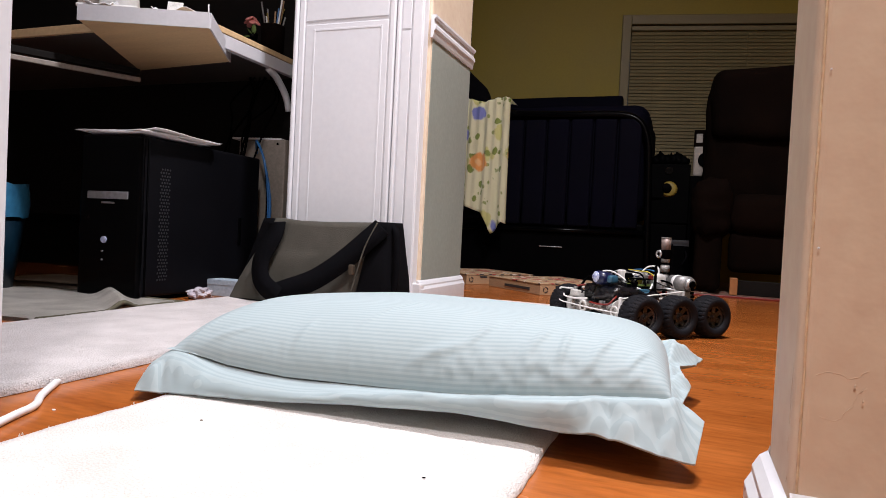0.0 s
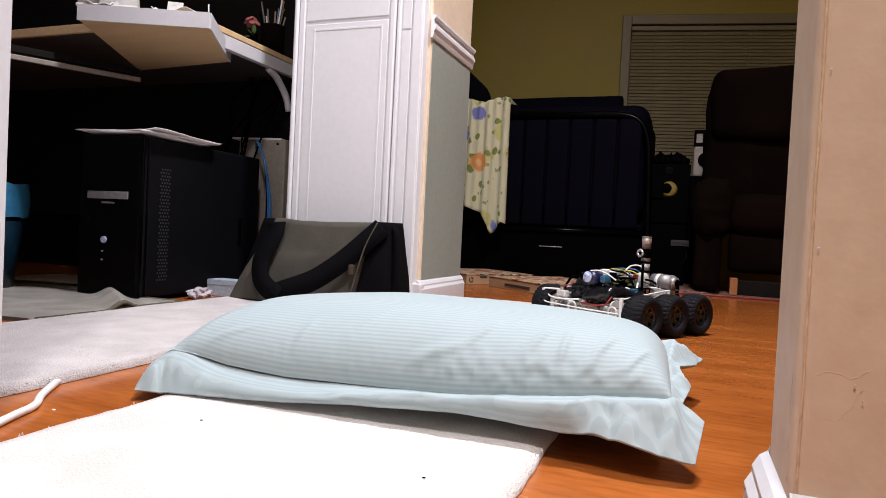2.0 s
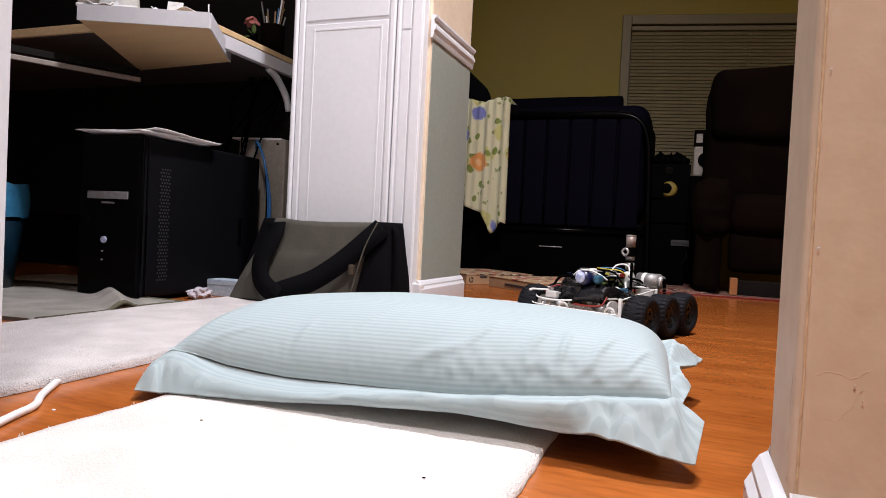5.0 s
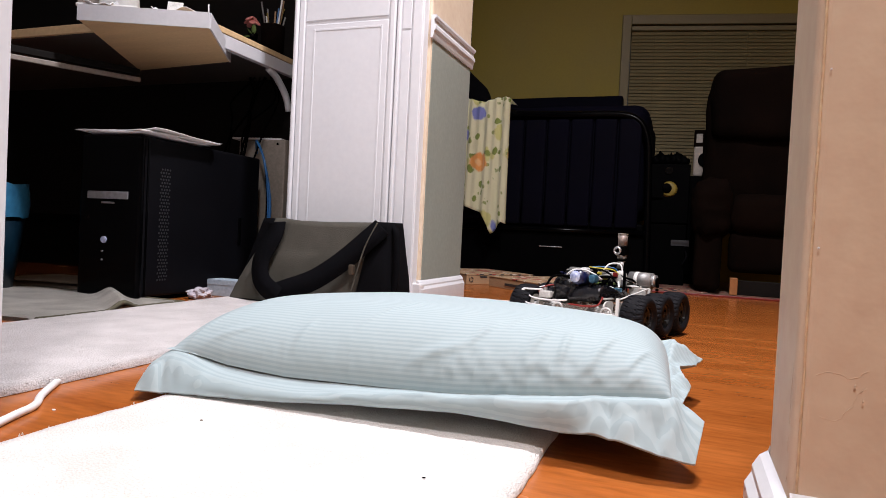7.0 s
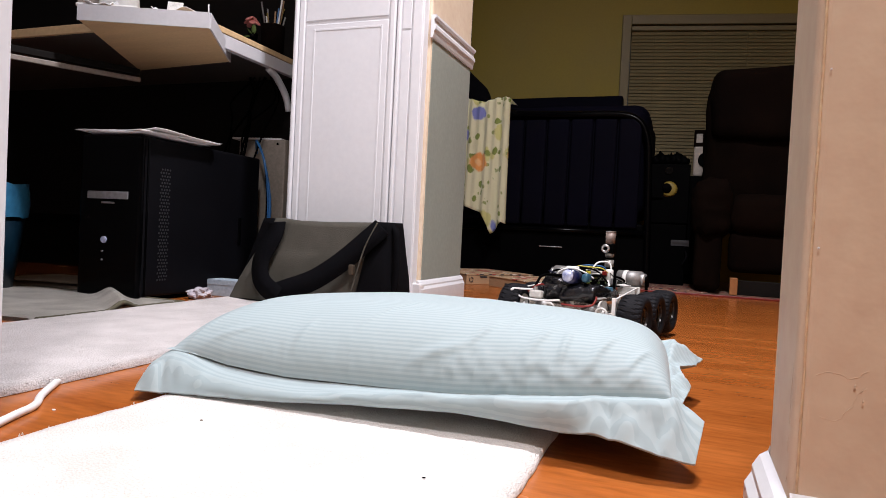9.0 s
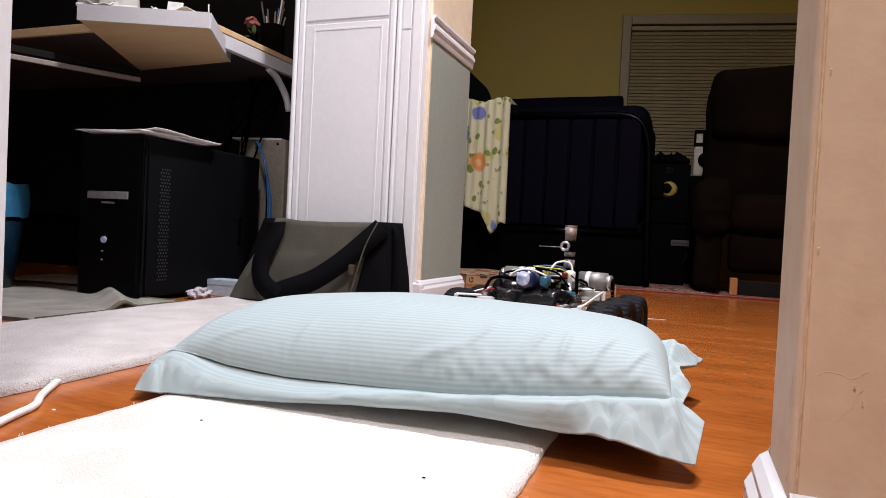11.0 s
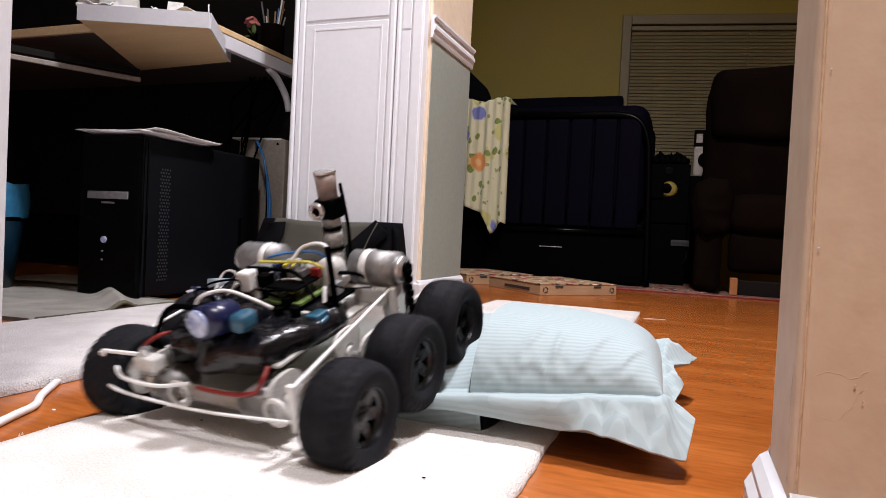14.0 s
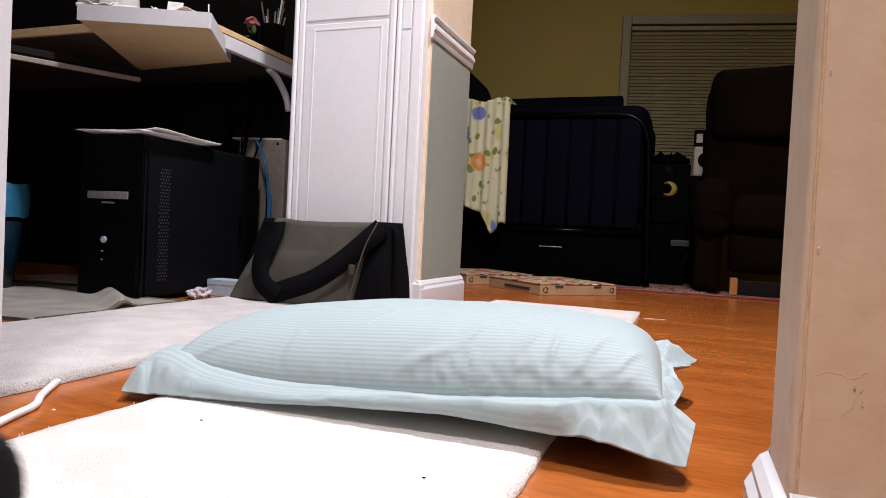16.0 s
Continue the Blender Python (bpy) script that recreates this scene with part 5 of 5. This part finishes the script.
part("front_ring", tube([(-0.030 + 0.0125 * math.cos(a), -0.130, 0.054 + 0.0125 * math.sin(a)) for a in [2 * math.pi * k / 22 for k in range(22)]], 0.0026, 8, closed=True), M["acrylic"], rover, "white acrylic motor ring", True)
part("front_ring", tube([(0.092 + 0.0125 * math.cos(a), -0.128, 0.054 + 0.0125 * math.sin(a)) for a in [2 * math.pi * k / 22 for k in range(22)]], 0.0026, 8, closed=True), M["acrylic"], rover, "white acrylic motor ring", True)
part("servo", box((-0.078, -0.138, 0.076), (-0.048, -0.122, 0.092), 0.003), M["acrylic"], rover, "cream servo block")
part("servo_arm", rod((-0.065, -0.130, 0.092), (-0.065, -0.130, 0.100), 0.005, 12), M["chrome"], rover)
part("front_motor", rod((-0.052, -0.128, 0.054), (-0.052, -0.095, 0.054), 0.017, 18), M["steel"], rover, "grey geared motor can", True)
part("front_motor", rod((0.062, -0.128, 0.054), (0.062, -0.095, 0.054), 0.017, 18), M["steel"], rover, "grey geared motor can", True)

pack = cushion((-0.060, -0.120, 0.072), (0.075, 0.03, 0.110), 0.016, 1, 0.022, 7)
part("battery_cover", pack, M["wrap"], rover, "glossy black battery wrap", True)
part("battery", cushion((-0.075, -0.085, 0.075), (0.02, 0.05, 0.124), 0.018, 3, 0.020, 7), M["wrap"], rover, "black wrapped battery pack", True)
# headlight
bm = rod((0.008, -0.122, 0.131), (0.014, -0.082, 0.125), 0.0165, 24)
bmesh.ops.bevel(bm, geom=[e for e in bm.edges if e.calc_length() < 0.01], offset=0.003, segments=2, affect="EDGES")
head = part("headlight", bm, M["deep_blue"], rover, "deep blue headlight housing", True)
bm = rod((0.0078, -0.1245, 0.1312), (0.0081, -0.1215, 0.131), 0.0135, 24)
part("lens", bm, M["lens"], head, "pale blue led lens", True)
for i in range(4):
    part("led_bar", box((-0.003 + i * 0.0064, -0.1258, 0.126), (-0.0005 + i * 0.0064, -0.1240, 0.136), 0.0006), M["lens"], head)
part("pale_blue_module", box((0.034, -0.112, 0.118), (0.052, -0.086, 0.138), 0.007, seg=3), M["cyan"], rover, "pale blue electronics module")
part("cable_loop", tube(bend([(-0.045, -0.08, 0.118), (-0.025, -0.085, 0.140), (0.00, -0.075, 0.146), (0.028, -0.07, 0.138), (0.045, -0.06, 0.125)], 6), 0.0020, 8), M["white_plastic"], rover, "white cable loop", True)
# electronics in the middle
part("controller", box((0.000, -0.025, 0.112), (0.050, 0.030, 0.116), 0.001), M["leaf"], rover, "green controller board")
part("controller", box((0.004, -0.022, 0.128), (0.046, 0.026, 0.131), 0.001), M["black"], rover, "black stacked controller board")
r = random.Random(12)
for i in range(34):
    x, y = r.uniform(-0.04, 0.066), r.uniform(-0.045, 0.055)
    z = r.uniform(0.100, 0.130)
    w, d, h = r.uniform(0.003, 0.010), r.uniform(0.003, 0.010), r.uniform(0.006, 0.018)
    k = ("black", "black", "steel", "white_plastic", "deep_blue", "acrylic", "black", "yellow", "grey_plastic", "red")[i % 10]
    part("component", rod((x, y, z), (x, y, z + h), w * 0.6, 10) if i % 3 == 0 else box((x - w, y - d, z), (x + w, y + d, z + h), 0.001, m=None), M[k], rover)
part("white_wrap", cushion((0.030, 0.030, 0.100), (0.056, 0.062, 0.142), 0.010, 3, 0.006, 2), M["acrylic"], rover, "crumpled white plastic wrap", True)
part("receiver", box((-0.024, -0.034, 0.126), (-0.008, -0.016, 0.149), 0.003), M["white_plastic"], rover, "white receiver box")
part("relay", box((-0.075, 0.02, 0.086), (-0.03, 0.06, 0.128), 0.003), M["steel"], rover)
part("blue_terminal", box((0.058, -0.030, 0.092), (0.074, -0.008, 0.106), 0.002, m=pose(0, 0, 0, 0, 0, 0)), M["cyan"], rover, "pale blue terminal block")
part("circuit_board", box((-0.02, 0.0, 0.104), (0.07, 0.06, 0.107), 0.0006), M["black"], rover, "dark circuit board")
WIRES = (("white_plastic", 0.0021, [(0.01, 0.01, 0.14), (0.02, 0.03, 0.160), (0.045, 0.04, 0.158), (0.055, 0.03, 0.12)]),
         ("black", 0.0022, [(-0.02, -0.02, 0.15), (0.0, -0.01, 0.146), (0.03, 0.0, 0.140), (0.06, -0.01, 0.115)]),
         ("yellow", 0.0015, [(-0.02, 0.0, 0.150), (0.01, 0.01, 0.148), (0.035, 0.02, 0.146), (0.05, 0.035, 0.13)]),
         ("blue", 0.0015, [(-0.02, 0.015, 0.150), (0.0, 0.03, 0.152), (0.03, 0.045, 0.148), (0.035, 0.06, 0.12)]),
         ("red", 0.0022, [(-0.088, -0.122, 0.086), (-0.074, -0.119, 0.099), (-0.062, -0.105, 0.105), (-0.052, -0.085, 0.098)]),
         ("red", 0.0023, [(0.0, -0.132, 0.067), (0.04, -0.131, 0.066), (0.068, -0.127, 0.070), (0.074, -0.120, 0.080), (0.072, -0.108, 0.088)]),
         ("black", 0.0032, [(-0.08, -0.11, 0.09), (-0.07, -0.09, 0.124), (-0.03, -0.085, 0.128), (-0.01, -0.06, 0.12)]),
         ("cyan", 0.0028, [(0.065, 0.0, 0.10), (0.075, -0.02, 0.098), (0.07, -0.045, 0.094)]),
         ("white_plastic", 0.0026, [(0.05, 0.02, 0.118), (0.062, -0.005, 0.10), (0.05, -0.03, 0.108)]),
         ("black", 0.0026, [(0.04, 0.03, 0.13), (0.07, 0.05, 0.125), (0.08, 0.07, 0.11)]),
         ("acrylic", 0.0050, [(0.02, 0.03, 0.135), (0.035, 0.045, 0.132), (0.05, 0.05, 0.112)]))
r = random.Random(31)
for i in range(16):
    x, y = r.uniform(-0.05, 0.06), r.uniform(-0.06, 0.05)
    pts = [(x, y, r.uniform(0.105, 0.12)), (x + r.uniform(-0.02, 0.02), y + r.uniform(-0.01, 0.02), r.uniform(0.125, 0.145)), (x + r.uniform(-0.04, 0.04), y + r.uniform(-0.02, 0.04), r.uniform(0.12, 0.14)),
           (x + r.uniform(-0.04, 0.04), y + r.uniform(-0.02, 0.05), r.uniform(0.10, 0.115))]
    WIRES += ((("black", "black", "white_plastic", "grey_plastic", "black", "deep_blue", "black", "acrylic")[i % 8], r.uniform(0.001, 0.0018), pts),)
for k, rr, pts in WIRES:
    part("wire", tube(bend(pts, 7), rr, 7), M[k], rover, k.replace("_plastic", "").replace("_", " ") + " insulated wire", True)
part("antenna_post", rod((0.070, 0.010, 0.085), (0.068, 0.012, 0.168), 0.0034, 10), M["black"], rover, "black antenna post")
part("cross_bar", rod((-0.02, 0.055, 0.108), (0.095, 0.05, 0.108), 0.003, 8), M["white_plastic"], rover)
part("wood_strip", box((0.058, -0.075, 0.088), (0.072, 0.012, 0.092), 0.001), M["beige"], rover, "pale strip along deck")
# rear drive motors with bracket and chain
for s in (1, -1):
    part("drive_motor", rod((s * 0.055, 0.078, 0.124), (s * 0.112, 0.078, 0.124), 0.0195, 24), M["steel"], rover, "bare steel drive motor", True)
    part("strap", rod((s * 0.070, 0.078, 0.124), (s * 0.079, 0.078, 0.124), 0.0202, 24), M["white_plastic"], rover, "white motor strap", True)
    part("gear_head", rod((s * 0.112, 0.078, 0.124), (s * 0.121, 0.078, 0.124), 0.0150, 16), M["chrome"], rover, "", True)
    part("motor_mount", box((s * 0.082 - 0.022, 0.058, 0.086), (s * 0.082 + 0.022, 0.098, 0.106), 0.002), RM, rover, "white motor mount")
    part("sprocket", rod((s * 0.122, 0.078, 0.124), (s * 0.126, 0.078, 0.124), 0.009, 12), M["black"], rover)
    for i in range(7):
        part("chain_link", box((s * 0.124 - 0.003, 0.074 + 0.002 * (i % 2), 0.066 + i * 0.0085), (s * 0.124 + 0.003, 0.082 + 0.002 * (i % 2), 0.073 + i * 0.0085), 0.001), M["black"], rover)
# sensor mast
mast = part("mast", rod((0.031, 0.075, 0.086), (0.031, 0.075, 0.225), 0.0048, 12), M["black"], rover, "black mast pole")
for i, z in enumerate((0.100, 0.124, 0.148, 0.172)):
    bm = rod((0.031, 0.074, z), (0.031, 0.074, z + 0.020), 0.0112, 18)
    bmesh.ops.bevel(bm, geom=[e for e in bm.edges if e.calc_length() < 0.006], offset=0.002, segments=2, affect="EDGES")
    part("mast_canister", bm, M["mottled"], mast, "mottled grey canister strapped to mast", True)
    part("band", rod((0.031, 0.074, z + 0.0205), (0.031, 0.074, z + 0.0237), 0.0113, 18), M["black"], mast)
part("ring_sensor", tube([(0.026 + 0.0078 * math.cos(a), 0.056, 0.194 + 0.0078 * math.sin(a)) for a in [2 * math.pi * k / 20 for k in range(20)]], 0.0032, 8, closed=True), M["chrome"], mast, "chrome ring sensor", True)
part("sensor_eye", rod((0.026, 0.058, 0.194), (0.026, 0.075, 0.194), 0.0085, 18), M["pc_front"], mast)
part("collar", box((0.018, 0.062, 0.182), (0.044, 0.086, 0.206), 0.003), M["black"], mast)
part("top_canister", rod((0.031, 0.074, 0.205), (0.031, 0.074, 0.235), 0.0112, 24, r2=0.0124), M["copper"], mast, "copper coloured top canister", True)
part("cap", rod((0.031, 0.074, 0.235), (0.031, 0.074, 0.2375), 0.0130, 24), M["chrome"], mast)
part("mast_cable", tube(bend([(0.046, 0.08, 0.222), (0.048, 0.082, 0.17), (0.046, 0.08, 0.12), (0.05, 0.07, 0.09)], 6), 0.0022, 6), M["black"], mast)

# ---- what moves ----
# seconds, x, y, z, pitch, roll, heading
PATH = (
    (0.0, -0.123, 1.735, 0.000, 0, 0, -45.9), (1.5, -0.154, 1.722, 0.000, 0, 0, -35.3), (3.5, -0.179, 1.687, 0.000, 0, 0, -26.2), (5.2, -0.191, 1.663, 0.002, 0, 0, -22.6),
    (7.0, -0.204, 1.634, 0.004, 0, 0, -19.2), (8.2, -0.214, 1.606, 0.006, 0, 0, -16.0), (9.0, -0.223, 1.578, 0.008, 0, 0, -13.7), (9.4, -0.229, 1.556, 0.010, 0, 0, -12.6),
    (10.3, -0.251, 1.420, 0.012, 0, 0, -9.8), (11.3, -0.279, 1.243, 0.012, -0.5, 0, -8.0), (11.6, -0.292, 1.185, 0.012, -0.6, 0, -7.8), (12.0, -0.318, 1.138, 0.012, -0.8, -0.6, -9.2),
    (12.5, -0.341, 1.067, 0.017, -8, -2.8, -7.7), (12.8, -0.353, 0.985, 0.036, -20, -1.5, -5.0), (13.0, -0.361, 0.945, 0.050, -26.5, -0.6, -3.8), (13.2, -0.373, 0.920, 0.072, -25.8, -3.0, -3.8), (13.3, -0.370, 0.900, 0.082, -25.5, -6.0, -3.8), (13.4, -0.376, 0.873, 0.081, -25.0, -5.2, -3.8),
    (13.5, -0.384, 0.843, 0.076, -24.2, -3.8, -3.8), (13.6, -0.388, 0.808, 0.076, -13.5, -3.6, -5.0), (13.7, -0.392, 0.777, 0.073, -1.9, -3.0, -5.8), (13.8, -0.405, 0.748, 0.064, 12.5, -0.8, -5.0),
    (13.9, -0.417, 0.704, 0.051, 23.5, 1.5, -3.8), (14.0, -0.421, 0.650, 0.035, 17.7, 0, -5.6), (14.1, -0.421, 0.611, 0.024, 11.5, -1, -6.2), (14.2, -0.421, 0.577, 0.016, 6.7, -1.8, -6.0),
    (14.35, -0.431, 0.537, 0.012, 2.0, -1.2, -4.6), (14.5, -0.440, 0.503, 0.012, 0, -0.8, -3.9), (15.0, -0.453, 0.395, 0.009, -1.6, 0, -3.8), (15.2, -0.462, 0.353, 0.009, -1.0, 0, -4.2),
    (15.5, -0.495, 0.284, 0.009, -0.6, 0, -3.6), (15.7, -0.496, 0.226, 0.011, 0, 0, -4.4), (15.9, -0.522, 0.158, 0.012, 0, 0, -4.0), (16.0, -0.534, 0.124, 0.012, 0, 0, -4.0))


def along(t):
    for a, b in zip(PATH, PATH[1:]):
        if t <= b[0]:
            f = (t - a[0]) / (b[0] - a[0])
            return [p + (q - p) * f for p, q in zip(a[1:], b[1:])]
    return list(PATH[-1][1:])


def motions():
    walk(rover, [(t, pose(x, y, z, rx, ry, rz)) for t, x, y, z, rx, ry, rz in PATH])
    for wheel, wx, wy in WHEELS:
        spin, rows, last = wy * 300, [], None
        for k in range(0, 161):
            x, y, z, rx, ry, rz = along(k / 10)
            a = radians(rz)
            c = Vector((x + wx * math.cos(a) - wy * math.sin(a), y + wx * math.sin(a) + wy * math.cos(a)))
            if last is not None:
                spin += math.degrees((c - last).dot(Vector((math.sin(a), -math.cos(a)))) / RAD)
            last = c
            if k % 5 == 0 or k > 90:
                rows.append((k / 10, pose(wx, wy, RAD, spin, 0, 0)))
        walk(wheel, rows)
    px, py = PILLOW_AT
    # seconds, shift along x and y, lift of the near edge in degrees, drop of the loaded half, its tilt
    for_pillow = ((0.0, 0, 0, 0, 0, 0), (12.4, 0, 0, 0, 0, 0), (12.8, 0, 0, 0.2, 0, 0), (13.0, 0, 0, 0.5, 0, 0), (13.2, 0, -0.002, 2.0, 0, 0), (13.4, 0.004, -0.004, 5.6, -0.002, 0),
                  (13.6, 0.002, -0.006, 4.4, -0.010, 0), (13.7, -0.004, -0.010, 0.9, -0.013, 0), (13.8, -0.008, -0.006, 0.6, -0.032, -3.5), (13.9, -0.008, 0.004, 0, -0.044, -7.0), (14.0, -0.008, 0.006, 0, -0.036, -8.0),
                  (14.2, -0.008, 0.006, 0, -0.024, -6.0), (14.33, -0.008, 0.006, 0, -0.015, -4.0), (14.43, -0.008, 0.006, 0, -0.012, -3.0), (14.6, -0.008, -0.008, 0, -0.0056, -2.5), (16.0, -0.008, -0.012, 0, -0.0056, -2.5))
    hinge = Matrix.Translation((0, 0.17, 0))
    walk(pillow, [(t, pose(px + dx, py + dy, 0.0135, 0, 0, 2.0) @ hinge @ pose(0, 0, 0, -lift, 0, 0) @ hinge.inverted()) for t, dx, dy, lift, drop, tilt in for_pillow])
    walk(pillow_right, [(t, pose(0, 0, -0.0025 * lift - float(np.interp(t, (13.6, 13.7, 13.85, 14.0), (0, 0.012, 0.010, 0))), 0, 0, 0)) for t, dx, dy, lift, drop, tilt in for_pillow])
    walk(pillow_left, [(t, pose(-0.0024 * tilt, 0, min(drop, -0.0025 * lift), float(np.interp(t, (13.9, 14.0, 14.43, 14.6), (0, 7, 8, 0))), tilt, 0)) for t, dx, dy, lift, drop, tilt in for_pillow])


motions()
